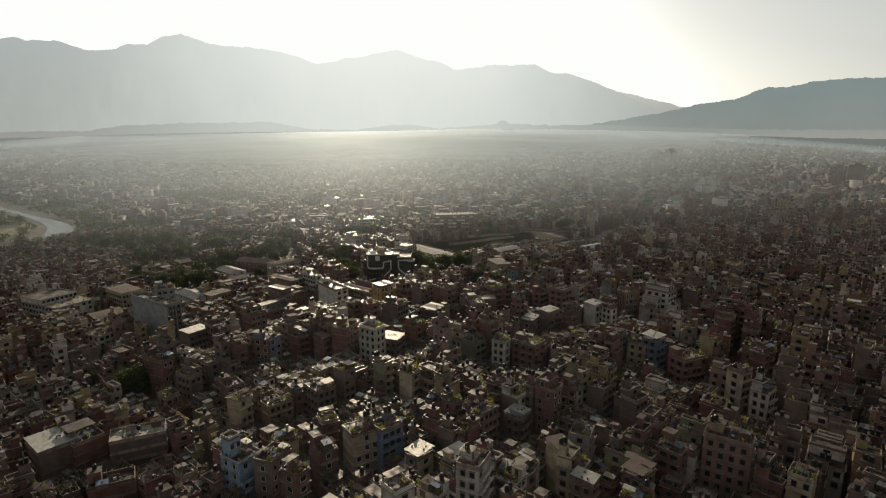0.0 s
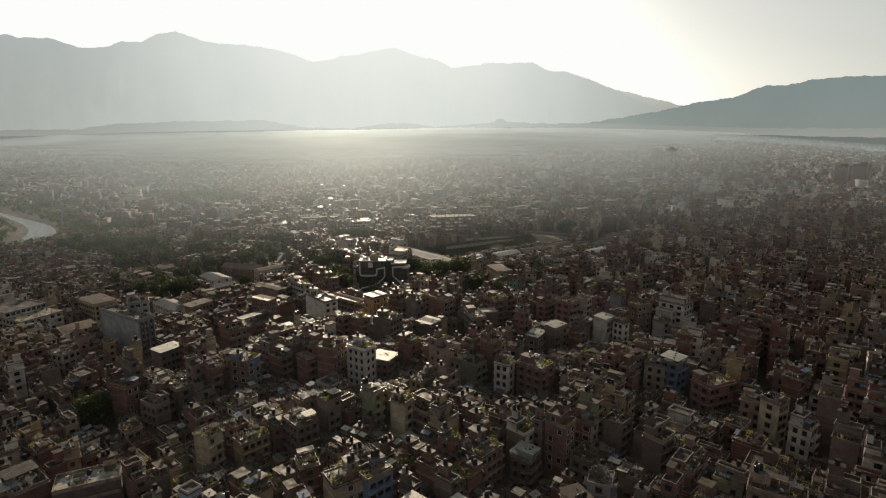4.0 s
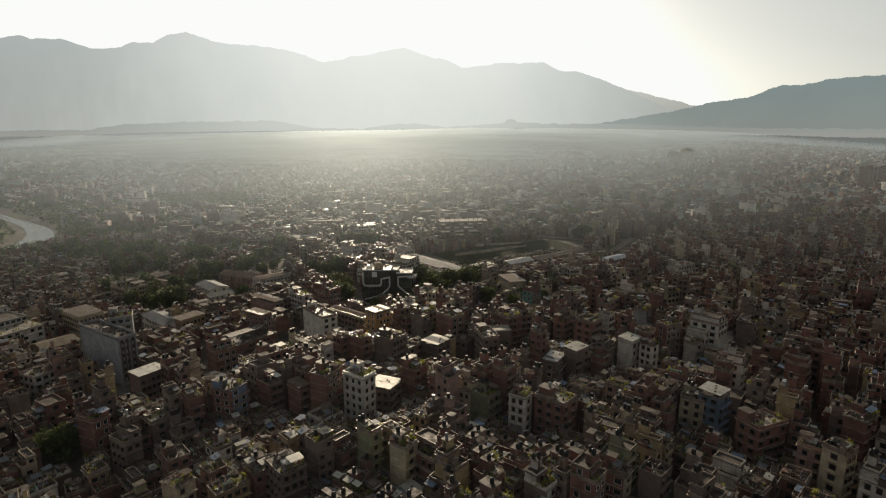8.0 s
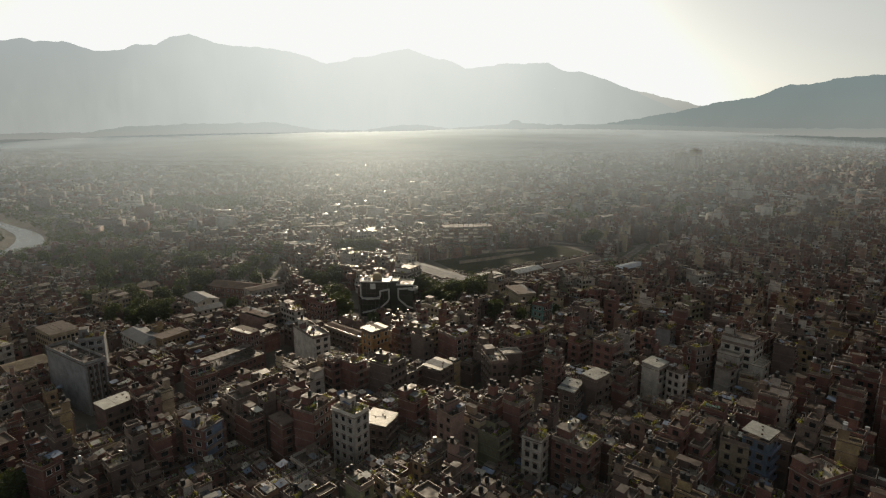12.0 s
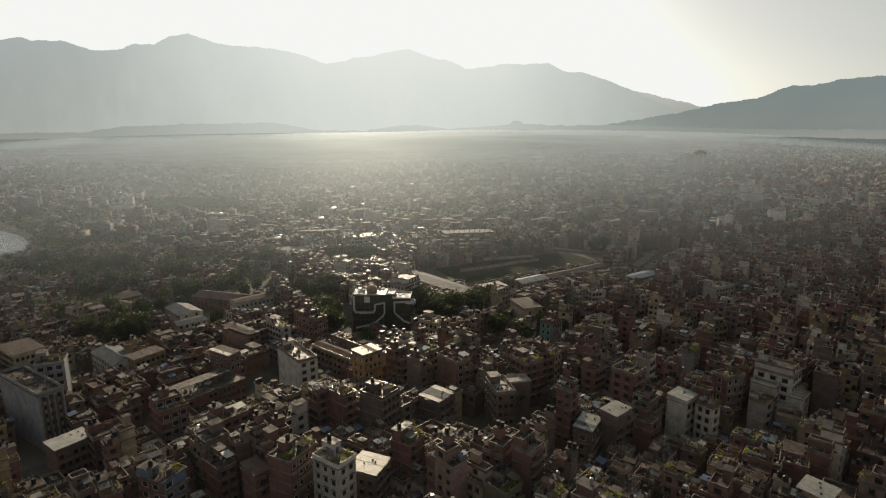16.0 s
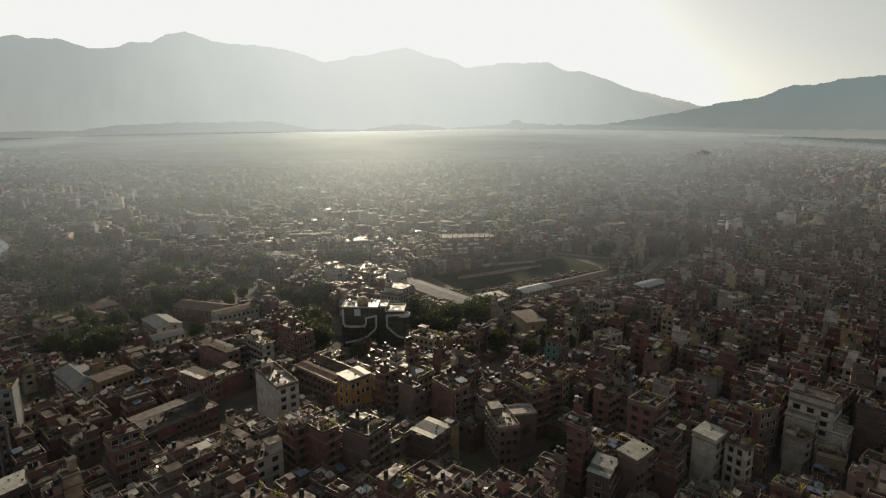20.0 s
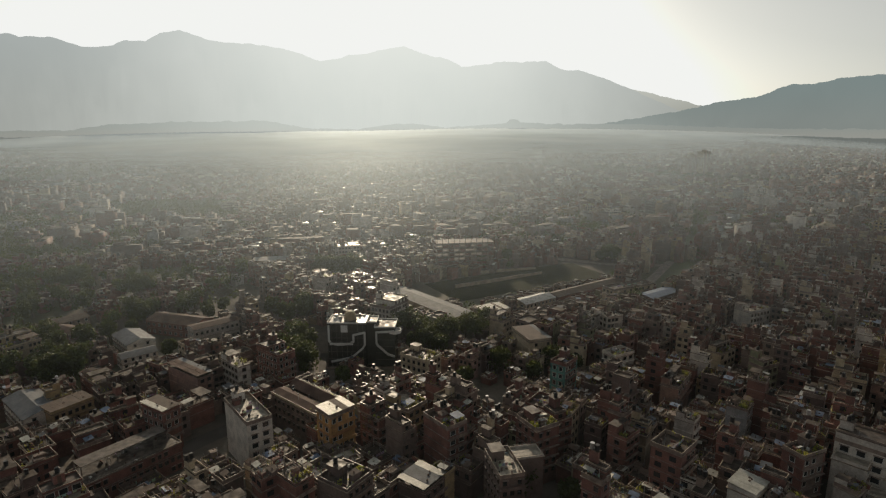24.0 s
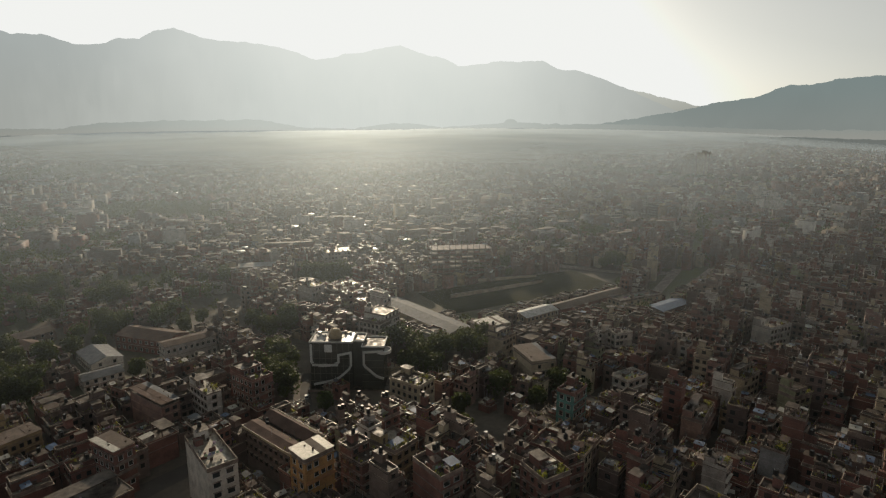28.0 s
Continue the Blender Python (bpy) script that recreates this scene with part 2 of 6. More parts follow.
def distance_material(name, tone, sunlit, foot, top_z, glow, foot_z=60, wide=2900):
    """Far mountains as a plain glowing backdrop: many kilometres of lit air are put into the emission colour, paler
    towards the sun and the valley floor.
    """
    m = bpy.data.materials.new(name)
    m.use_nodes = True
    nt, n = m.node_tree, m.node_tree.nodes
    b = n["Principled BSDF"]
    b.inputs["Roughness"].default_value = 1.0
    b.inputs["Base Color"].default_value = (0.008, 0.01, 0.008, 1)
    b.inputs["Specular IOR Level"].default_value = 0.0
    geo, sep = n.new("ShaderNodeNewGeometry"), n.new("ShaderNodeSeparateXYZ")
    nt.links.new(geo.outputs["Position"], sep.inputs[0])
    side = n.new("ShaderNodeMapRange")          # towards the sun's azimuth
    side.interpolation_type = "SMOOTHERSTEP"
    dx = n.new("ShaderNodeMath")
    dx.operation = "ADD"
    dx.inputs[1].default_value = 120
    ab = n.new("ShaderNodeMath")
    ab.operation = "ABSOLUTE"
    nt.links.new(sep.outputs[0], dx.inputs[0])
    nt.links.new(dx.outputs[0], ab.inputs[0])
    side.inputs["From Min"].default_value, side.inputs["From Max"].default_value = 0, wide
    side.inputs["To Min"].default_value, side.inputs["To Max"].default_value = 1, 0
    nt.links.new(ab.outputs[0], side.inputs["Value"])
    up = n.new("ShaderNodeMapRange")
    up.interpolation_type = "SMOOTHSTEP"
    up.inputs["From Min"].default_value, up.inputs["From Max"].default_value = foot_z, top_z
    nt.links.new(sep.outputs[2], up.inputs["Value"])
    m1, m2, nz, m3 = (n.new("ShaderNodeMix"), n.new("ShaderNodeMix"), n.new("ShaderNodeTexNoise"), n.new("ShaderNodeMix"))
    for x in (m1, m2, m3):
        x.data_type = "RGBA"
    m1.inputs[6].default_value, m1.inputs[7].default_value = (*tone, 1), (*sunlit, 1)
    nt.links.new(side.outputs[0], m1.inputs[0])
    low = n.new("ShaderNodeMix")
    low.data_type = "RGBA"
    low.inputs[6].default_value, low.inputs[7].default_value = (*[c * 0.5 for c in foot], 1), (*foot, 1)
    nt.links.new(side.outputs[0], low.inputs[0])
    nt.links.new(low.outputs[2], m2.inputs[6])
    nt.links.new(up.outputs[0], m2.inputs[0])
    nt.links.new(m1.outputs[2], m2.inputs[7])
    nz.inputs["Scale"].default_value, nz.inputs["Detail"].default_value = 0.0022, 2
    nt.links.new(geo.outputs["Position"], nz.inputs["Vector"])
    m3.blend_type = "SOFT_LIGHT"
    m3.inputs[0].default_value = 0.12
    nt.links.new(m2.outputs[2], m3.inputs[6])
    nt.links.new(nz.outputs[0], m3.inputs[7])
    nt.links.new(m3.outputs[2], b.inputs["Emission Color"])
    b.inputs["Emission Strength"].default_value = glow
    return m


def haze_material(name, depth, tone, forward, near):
    """A level sheet of valley haze seen from above: its opacity is set by ground distance from a fixed point, so what
    lies farther shows through less; part of the sun's light is thrown on ahead.
    """
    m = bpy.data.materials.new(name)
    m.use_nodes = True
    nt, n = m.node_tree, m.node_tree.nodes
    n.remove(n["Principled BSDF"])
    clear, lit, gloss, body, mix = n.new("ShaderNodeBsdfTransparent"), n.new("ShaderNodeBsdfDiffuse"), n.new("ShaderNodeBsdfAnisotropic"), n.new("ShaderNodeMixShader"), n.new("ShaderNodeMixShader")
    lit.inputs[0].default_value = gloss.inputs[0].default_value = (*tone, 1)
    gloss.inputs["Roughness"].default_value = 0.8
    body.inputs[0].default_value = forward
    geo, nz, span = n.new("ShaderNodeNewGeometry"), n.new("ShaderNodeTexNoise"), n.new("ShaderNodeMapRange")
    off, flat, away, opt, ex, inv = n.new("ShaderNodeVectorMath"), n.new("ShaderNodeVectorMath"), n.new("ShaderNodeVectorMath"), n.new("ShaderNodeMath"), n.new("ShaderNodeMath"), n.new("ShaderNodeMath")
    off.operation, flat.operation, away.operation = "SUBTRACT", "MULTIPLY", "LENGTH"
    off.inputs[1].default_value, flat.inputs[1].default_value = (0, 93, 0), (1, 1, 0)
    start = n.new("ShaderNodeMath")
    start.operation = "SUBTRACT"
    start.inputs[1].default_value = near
    # optical depth grows with distance s past near: s + s * s / 3000
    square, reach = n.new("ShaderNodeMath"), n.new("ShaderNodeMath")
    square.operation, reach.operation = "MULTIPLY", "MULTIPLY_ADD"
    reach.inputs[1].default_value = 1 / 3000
    # opacity (bank) peaks near the sun's azimuth, standing in for its glow through haze
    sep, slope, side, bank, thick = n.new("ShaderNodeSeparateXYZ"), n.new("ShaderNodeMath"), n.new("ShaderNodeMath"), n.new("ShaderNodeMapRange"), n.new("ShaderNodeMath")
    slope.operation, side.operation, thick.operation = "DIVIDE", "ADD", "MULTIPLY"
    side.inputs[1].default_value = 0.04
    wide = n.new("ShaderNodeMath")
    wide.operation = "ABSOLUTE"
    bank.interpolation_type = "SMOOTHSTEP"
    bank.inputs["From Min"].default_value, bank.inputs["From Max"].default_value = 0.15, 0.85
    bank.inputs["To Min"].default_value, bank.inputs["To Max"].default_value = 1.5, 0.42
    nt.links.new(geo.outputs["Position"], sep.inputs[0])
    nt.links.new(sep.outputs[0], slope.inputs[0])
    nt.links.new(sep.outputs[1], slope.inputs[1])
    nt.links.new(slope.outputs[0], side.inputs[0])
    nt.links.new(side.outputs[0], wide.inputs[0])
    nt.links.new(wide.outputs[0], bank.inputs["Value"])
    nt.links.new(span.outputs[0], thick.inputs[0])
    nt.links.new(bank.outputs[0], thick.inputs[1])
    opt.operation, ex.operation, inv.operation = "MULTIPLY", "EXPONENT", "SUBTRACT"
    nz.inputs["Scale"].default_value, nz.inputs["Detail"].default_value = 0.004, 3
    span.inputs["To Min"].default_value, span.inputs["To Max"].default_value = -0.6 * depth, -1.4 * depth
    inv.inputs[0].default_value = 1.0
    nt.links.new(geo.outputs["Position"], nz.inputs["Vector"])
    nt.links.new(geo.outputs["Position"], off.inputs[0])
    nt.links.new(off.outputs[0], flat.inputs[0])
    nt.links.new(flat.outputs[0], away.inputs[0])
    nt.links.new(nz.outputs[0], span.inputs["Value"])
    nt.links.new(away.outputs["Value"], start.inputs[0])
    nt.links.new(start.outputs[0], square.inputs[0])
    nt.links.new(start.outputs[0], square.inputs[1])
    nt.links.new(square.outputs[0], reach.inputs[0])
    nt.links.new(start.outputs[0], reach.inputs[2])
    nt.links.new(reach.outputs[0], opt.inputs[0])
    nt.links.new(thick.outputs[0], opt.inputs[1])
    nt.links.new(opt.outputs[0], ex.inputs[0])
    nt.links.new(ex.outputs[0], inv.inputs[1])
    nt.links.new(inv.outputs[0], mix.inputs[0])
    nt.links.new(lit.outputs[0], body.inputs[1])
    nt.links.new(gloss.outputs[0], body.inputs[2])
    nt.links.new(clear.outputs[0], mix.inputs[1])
    nt.links.new(body.outputs[0], mix.inputs[2])
    nt.links.new(mix.outputs[0], n["Material Output"].inputs[0])
    return m


# ---------------------------------------------------------------- mesh tools
class Shape:
    """Collects boxes, drums and gables, each with a material slot, into one mesh."""

    def __init__(self):
        self.v, self.f, self.k, self.mats = [], [], [], []

    def slot(self, mat):
        if mat not in self.mats:
            self.mats.append(mat)
        return self.mats.index(mat)

    def add(self, verts, faces, mat):
        o, s = len(self.v), self.slot(mat)
        self.v.extend(verts)
        self.f.extend([tuple(o + i for i in f) for f in faces])
        self.k.extend([s] * len(faces))
        return self

    def box(self, x, y, z, sx, sy, sz, mat, turn=0.0, open_base=True):
        """A box on its base centre, turned about z by degrees."""
        c, s = math.cos(radians(turn)), math.sin(radians(turn))
        pts = []
        for dz in (0, sz):
            for dx, dy in ((-1, -1), (1, -1), (1, 1), (-1, 1)):
                px, py = dx * sx / 2, dy * sy / 2
                pts.append((x + px * c - py * s, y + px * s + py * c, z + dz))
        fs = [(0, 1, 5, 4), (1, 2, 6, 5), (2, 3, 7, 6), (3, 0, 4, 7), (4, 5, 6, 7)]
        return self.add(pts, fs if open_base else fs + [(3, 2, 1, 0)], mat)

    def drum(self, x, y, z, r, h, mat, n=10, r2=None):
        r2 = r if r2 is None else r2
        pts = [(x + r * math.cos(a), y + r * math.sin(a), z) for a in (2 * math.pi * i / n for i in range(n))]
        pts += [(x + r2 * math.cos(a), y + r2 * math.sin(a), z + h) for a in (2 * math.pi * i / n for i in range(n))]
        return self.add(pts, [(i, (i + 1) % n, n + (i + 1) % n, n + i) for i in range(n)] + [tuple(range(n, 2 * n))], mat)

    def gable(self, x, y, z, sx, sy, rise, mat, thick=0.12, over=0.4):
        """A pitched roof, ridge along x, as a closed shell with eaves."""
        w, d = sx / 2 + over, sy / 2 + over
        pts = []
        for px in (-w, w):
            for dz in (0, thick):
                pts += [(x + px, y - d, z + dz), (x + px, y, z + rise + dz), (x + px, y + d, z + dz)]
        fs = [(3, 9, 10, 4), (4, 10, 11, 5), (1, 7, 6, 0), (2, 8, 7, 1), (0, 6, 9, 3), (5, 11, 8, 2), (0, 3, 4, 1), (1, 4, 5, 2), (7, 10, 9, 6), (8, 11, 10, 7)]
        return self.add(pts, fs, mat)

    def rings(self, x, y, turn, steps, cap, front=None):
        """Rectangular rings joined from bottom to top: steps of (width, depth, z, material of the band below), closed by a cap."""
        c, sn = math.cos(radians(turn)), math.sin(radians(turn))
        o = len(self.v)
        for w, d, z, _ in steps:
            for dx, dy in ((-1, -1), (1, -1), (1, 1), (-1, 1)):
                px, py = dx * w / 2, dy * d / 2
                self.v.append((x + px * c - py * sn, y + px * sn + py * c, z))
        for i in range(1, len(steps)):
            k = self.slot(steps[i][3])
            for j in range(4):
                a, b = o + (i - 1) * 4 + j, o + (i - 1) * 4 + (j + 1) % 4
                self.f.append((a, b, b + 4, a + 4))
                self.k.append(self.slot(front) if front and j == 0 and steps[i][2] - steps[i - 1][2] > 1.5 else k)
        e = o + (len(steps) - 1) * 4
        self.f.append((e, e + 1, e + 2, e + 3))
        self.k.append(self.slot(cap))
        return self

    def prism(self, outline, z0, z1, mat, front=None):
        """An outline in plan, counter-clockwise, raised from z0 to z1; faces towards -y may take another material."""
        n, o = len(outline), len(self.v)
        self.v.extend([(px, py, z0) for px, py in outline] + [(px, py, z1) for px, py in outline])
        for i in range(n):
            j = (i + 1) % n
            self.f.append((o + i, o + j, o + n + j, o + n + i))
            faces_front = outline[j][0] - outline[i][0] > 1.0
            self.k.append(self.slot(front) if front and faces_front else self.slot(mat))
        self.f.append(tuple(o + n + i for i in range(n)))
        self.k.append(self.slot(mat))
        return self

    def sheet(self, corners, mat, thick=0.08):
        """A flat tilted sheet, four corners in order, with a thickness."""
        pts = [tuple(c) for c in corners] + [(c[0], c[1], c[2] + thick) for c in corners]
        return self.add(pts, [(4, 5, 6, 7), (3, 2, 1, 0), (0, 1, 5, 4), (1, 2, 6, 5), (2, 3, 7, 6), (3, 0, 4, 7)], mat)

    def mesh(self, name):
        me = bpy.data.meshes.new(name)
        me.from_pydata(self.v, [], self.f)
        for m in self.mats:
            me.materials.append(m)
        me.polygons.foreach_set("material_index", self.k)
        me.update()
        return me


def part(name, shape, parent, label="", at=None):
    """One mesh object under a thing or a part."""
    ob = new(name, shape.mesh(name) if isinstance(shape, Shape) else shape)
    ob.parent = parent
    if at is not None:
        ob.matrix_basis = at
    return tagged(ob, label) if label else ob


def smooth(a, b, v):
    t = min(1.0, max(0.0, (v - a) / (b - a)))
    return t * t * (3 - 2 * t)


def ground_z(x, y):
    """The valley floor: a gentle fall towards the river and away over the fields."""
    return 3.0 - 6.0 * smooth(260, 440, y) + 6.0 * math.tanh(x / 220) - 2.0 * smooth(500, 1200, y) + 84.0 * smooth(1300, 2500, y)


def ground_za(x, y):
    s = lambda a, b: (lambda t: t * t * (3 - 2 * t))(np.clip((y - a) / (b - a), 0, 1))
    return 3.0 - 6.0 * s(260, 440) + 6.0 * np.tanh(x / 220) - 2.0 * s(500, 1200) + 84.0 * s(1300, 2500)


# ---------------------------------------------------------------- ground, river, distance
gx = np.unique(np.concatenate([np.linspace(-4900, -800, 24), np.linspace(-800, 800, 81), np.linspace(800, 4900, 24)]))
gy = np.unique(np.concatenate([np.linspace(-1500, 0, 8), np.linspace(0, 1200, 61), np.linspace(1200, 4980, 28)]))
XX, YY = np.meshgrid(gx, gy)
ZZ = ground_za(XX, YY)
nx, ny = len(gx), len(gy)
me = bpy.data.meshes.new("ground")
me.from_pydata(np.stack([XX, YY, ZZ], -1).reshape(-1, 3).tolist(), [], [(j * nx + i, j * nx + i + 1, (j + 1) * nx + i + 1, (j + 1) * nx + i) for j in range(ny - 1) for i in range(nx - 1)])
me.materials.append(GROUND)
tagged(new("ground", me), "dusty brown valley floor under the town", "ground", kind="structure")


def ribbon(name, centre, widths, mat, lift, label, category):
    """A strip that follows a smooth line over the ground, with a small thickness."""
    pts = []
    for i in range(len(centre) - 1):
        p0, p1, p2, p3 = (Vector(centre[max(0, min(len(centre) - 1, k))]) for k in (i - 1, i, i + 1, i + 2))
        for t in np.linspace(0, 1, 10, endpoint=False):
            q = 0.5 * ((2 * p1) + (p2 - p0) * t + (2 * p0 - 5 * p1 + 4 * p2 - p3) * t * t + (3 * p1 - p0 - 3 * p2 + p3) * t ** 3)
            pts.append((q, widths[i] + (widths[i + 1] - widths[i]) * t))
    pts.append((Vector(centre[-1]), widths[-1]))
    verts, faces = [], []
    for i, (q, w) in enumerate(pts):
        a, b = pts[max(0, i - 1)][0], pts[min(len(pts) - 1, i + 1)][0]
        n = (b - a).normalized()
        n = Vector((-n.y, n.x))
        for s in (-1, -0.5, 0, 0.5, 1):
            p = q + n * (s * w / 2)
            verts.append((p.x, p.y, ground_z(p.x, p.y) + lift))
    for i in range(len(pts) - 1):
        faces += [(i * 5 + j, i * 5 + j + 1, i * 5 + j + 6, i * 5 + j + 5) for j in range(4)]
    me = bpy.data.meshes.new(name)
    me.from_pydata(verts, [], faces)
    me.materials.append(mat)
    return tagged(new(name, me), label, category, kind="structure")


def ridge(name, radius, crest, mat, rough, deep, label, seed):
    """A mountain range round the valley: summits and saddles given as (degrees from +y, degrees above the eye), broken by spurs and gullies."""
    az = np.linspace(crest[0][0], crest[-1][0], 900)
    el = np.interp(az, [c[0] for c in crest], [c[1] for c in crest])
    rows, verts, faces = 9, [], []
    for i, (a, e) in enumerate(zip(az, el)):
        fr = noise.fractal(Vector((a * 0.9 + seed, seed, 0)), 0.7, 2.1, 6) * rough + 0.05 * abs(noise.noise(Vector((a * 5.5, seed, 2.0))))
        top = 109 + radius * math.tan(radians(e + fr))
        for k in range(rows):
            f = k / (rows - 1)
            gully = noise.fractal(Vector((a * 0.55 + seed, f * 2.5, seed)), 0.8, 2.0, 5) * deep * f * (1 - f) * 4
            r = radius - deep * (1 - f) + gully * 0.5
            z = -30 + (top + 30) * f ** 1.15
            verts.append((r * math.sin(radians(a)), 93 + r * math.cos(radians(a)), z))
    for i in range(len(az) - 1):
        faces += [(i * rows + k, (i + 1) * rows + k, (i + 1) * rows + k + 1, i * rows + k + 1) for k in range(rows - 1)]
    me = bpy.data.meshes.new(name)
    me.from_pydata(verts, [], faces)
    me.materials.append(mat)
    me.polygons.foreach_set("use_smooth", [True] * len(faces))
    return tagged(new(name, me), label, "mountains", kind="structure")


HAZE_TONE, HAZE_FORWARD = (0.78, 0.87, 0.92), 0.4
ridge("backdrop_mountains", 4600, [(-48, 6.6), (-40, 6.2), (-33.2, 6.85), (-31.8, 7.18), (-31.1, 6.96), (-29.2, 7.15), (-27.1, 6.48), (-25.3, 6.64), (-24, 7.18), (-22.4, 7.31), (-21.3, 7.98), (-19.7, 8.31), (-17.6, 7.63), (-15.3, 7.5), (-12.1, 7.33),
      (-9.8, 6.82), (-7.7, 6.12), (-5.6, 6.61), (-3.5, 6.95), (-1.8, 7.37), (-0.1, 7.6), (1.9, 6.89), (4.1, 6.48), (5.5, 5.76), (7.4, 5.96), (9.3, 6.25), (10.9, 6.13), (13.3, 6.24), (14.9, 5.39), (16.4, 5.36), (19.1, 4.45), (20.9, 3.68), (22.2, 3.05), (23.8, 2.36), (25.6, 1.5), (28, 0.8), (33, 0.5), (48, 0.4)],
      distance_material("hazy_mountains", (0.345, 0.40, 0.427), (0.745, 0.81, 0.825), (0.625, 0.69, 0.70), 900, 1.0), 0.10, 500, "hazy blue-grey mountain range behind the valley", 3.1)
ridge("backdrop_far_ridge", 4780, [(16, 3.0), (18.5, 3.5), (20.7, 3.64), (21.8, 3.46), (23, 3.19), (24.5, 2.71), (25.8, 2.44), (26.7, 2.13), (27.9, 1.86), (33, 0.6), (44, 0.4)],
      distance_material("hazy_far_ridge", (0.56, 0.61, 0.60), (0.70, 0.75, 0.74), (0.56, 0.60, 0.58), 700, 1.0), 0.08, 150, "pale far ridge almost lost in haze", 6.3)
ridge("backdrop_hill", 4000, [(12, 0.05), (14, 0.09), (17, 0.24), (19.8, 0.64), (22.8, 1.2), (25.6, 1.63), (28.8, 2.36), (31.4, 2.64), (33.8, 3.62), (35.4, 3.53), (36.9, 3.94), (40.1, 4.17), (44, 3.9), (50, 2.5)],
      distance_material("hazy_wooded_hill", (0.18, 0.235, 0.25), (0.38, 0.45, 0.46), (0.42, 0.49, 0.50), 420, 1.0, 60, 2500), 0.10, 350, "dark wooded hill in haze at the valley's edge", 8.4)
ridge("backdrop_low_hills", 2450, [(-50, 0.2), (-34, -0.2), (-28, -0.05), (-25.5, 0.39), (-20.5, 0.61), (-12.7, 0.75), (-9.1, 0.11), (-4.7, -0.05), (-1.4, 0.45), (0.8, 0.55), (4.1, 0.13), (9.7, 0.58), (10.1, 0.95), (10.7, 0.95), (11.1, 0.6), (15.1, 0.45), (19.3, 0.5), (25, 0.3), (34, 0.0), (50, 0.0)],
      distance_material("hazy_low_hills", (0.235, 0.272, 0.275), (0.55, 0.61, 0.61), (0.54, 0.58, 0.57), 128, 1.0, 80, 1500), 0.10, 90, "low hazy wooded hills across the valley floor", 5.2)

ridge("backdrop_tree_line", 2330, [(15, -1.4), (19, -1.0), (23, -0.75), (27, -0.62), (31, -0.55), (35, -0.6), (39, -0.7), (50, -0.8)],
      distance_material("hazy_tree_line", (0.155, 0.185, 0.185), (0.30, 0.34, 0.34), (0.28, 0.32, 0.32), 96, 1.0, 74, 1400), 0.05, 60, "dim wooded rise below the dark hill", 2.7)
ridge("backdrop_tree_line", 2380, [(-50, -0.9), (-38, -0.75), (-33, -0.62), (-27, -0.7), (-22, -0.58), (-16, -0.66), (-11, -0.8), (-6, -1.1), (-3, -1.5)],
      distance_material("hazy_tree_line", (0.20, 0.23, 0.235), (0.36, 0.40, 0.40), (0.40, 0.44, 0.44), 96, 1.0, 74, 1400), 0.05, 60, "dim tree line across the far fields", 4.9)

ribbon("river", [(-900, 1250), (-700, 1000), (-545, 850), (-440, 745), (-395, 650), (-420, 575), (-520, 500), (-700, 430)], [12, 12, 11, 24, 34, 32, 28, 28], water, 0.5, "shallow silver river bending past the town", "river")
ribbon("riverbank", [(-640, 880), (-545, 790), (-480, 720), (-455, 650), (-500, 590)], [10, 24, 40, 40, 20], GRASS, 0.3, "dry grassy bank inside the river bend", "riverbank")
ribbon("river_path", [(-640, 850), (-540, 770), (-492, 705), (-490, 640), (-560, 590)], [5, 5, 5, 5, 5], SOIL, 0.5, "pale track along the grassy river bank", "path")

# level sheets standing in for distance haze over the town, from beyond the last rows of near houses to the foot of the
# hills
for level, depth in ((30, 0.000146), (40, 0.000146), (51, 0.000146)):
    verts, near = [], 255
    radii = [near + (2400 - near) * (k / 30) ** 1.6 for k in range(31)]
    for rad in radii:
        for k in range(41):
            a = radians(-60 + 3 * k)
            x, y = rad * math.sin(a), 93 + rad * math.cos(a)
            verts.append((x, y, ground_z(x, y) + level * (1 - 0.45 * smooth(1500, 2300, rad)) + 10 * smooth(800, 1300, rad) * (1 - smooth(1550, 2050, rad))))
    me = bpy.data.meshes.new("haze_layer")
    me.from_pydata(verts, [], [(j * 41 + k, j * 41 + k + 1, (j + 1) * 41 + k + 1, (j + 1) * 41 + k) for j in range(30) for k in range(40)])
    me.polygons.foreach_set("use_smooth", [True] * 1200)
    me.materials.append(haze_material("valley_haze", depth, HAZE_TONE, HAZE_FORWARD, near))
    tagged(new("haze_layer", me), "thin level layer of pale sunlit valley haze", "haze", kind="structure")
# thin sheet in the haze tone, added over the near town to lift its darks
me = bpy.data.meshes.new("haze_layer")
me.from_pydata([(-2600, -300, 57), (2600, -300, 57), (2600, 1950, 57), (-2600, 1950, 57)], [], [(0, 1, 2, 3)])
me.materials.append(haze_material("near_haze_veil", 0.0000045, HAZE_TONE, HAZE_FORWARD, -420))
tagged(new("haze_layer", me), "very thin haze veil added above the roofs to lift darks", "haze", kind="structure")

# ---------------------------------------------------------------- houses
STOREY = 3.1
MARKS = []                                   # landmarks that lower houses in front must leave in view: x, y, height, half width
TAKEN = []                                   # footprints that the plain town keeps clear of: x, y, radius


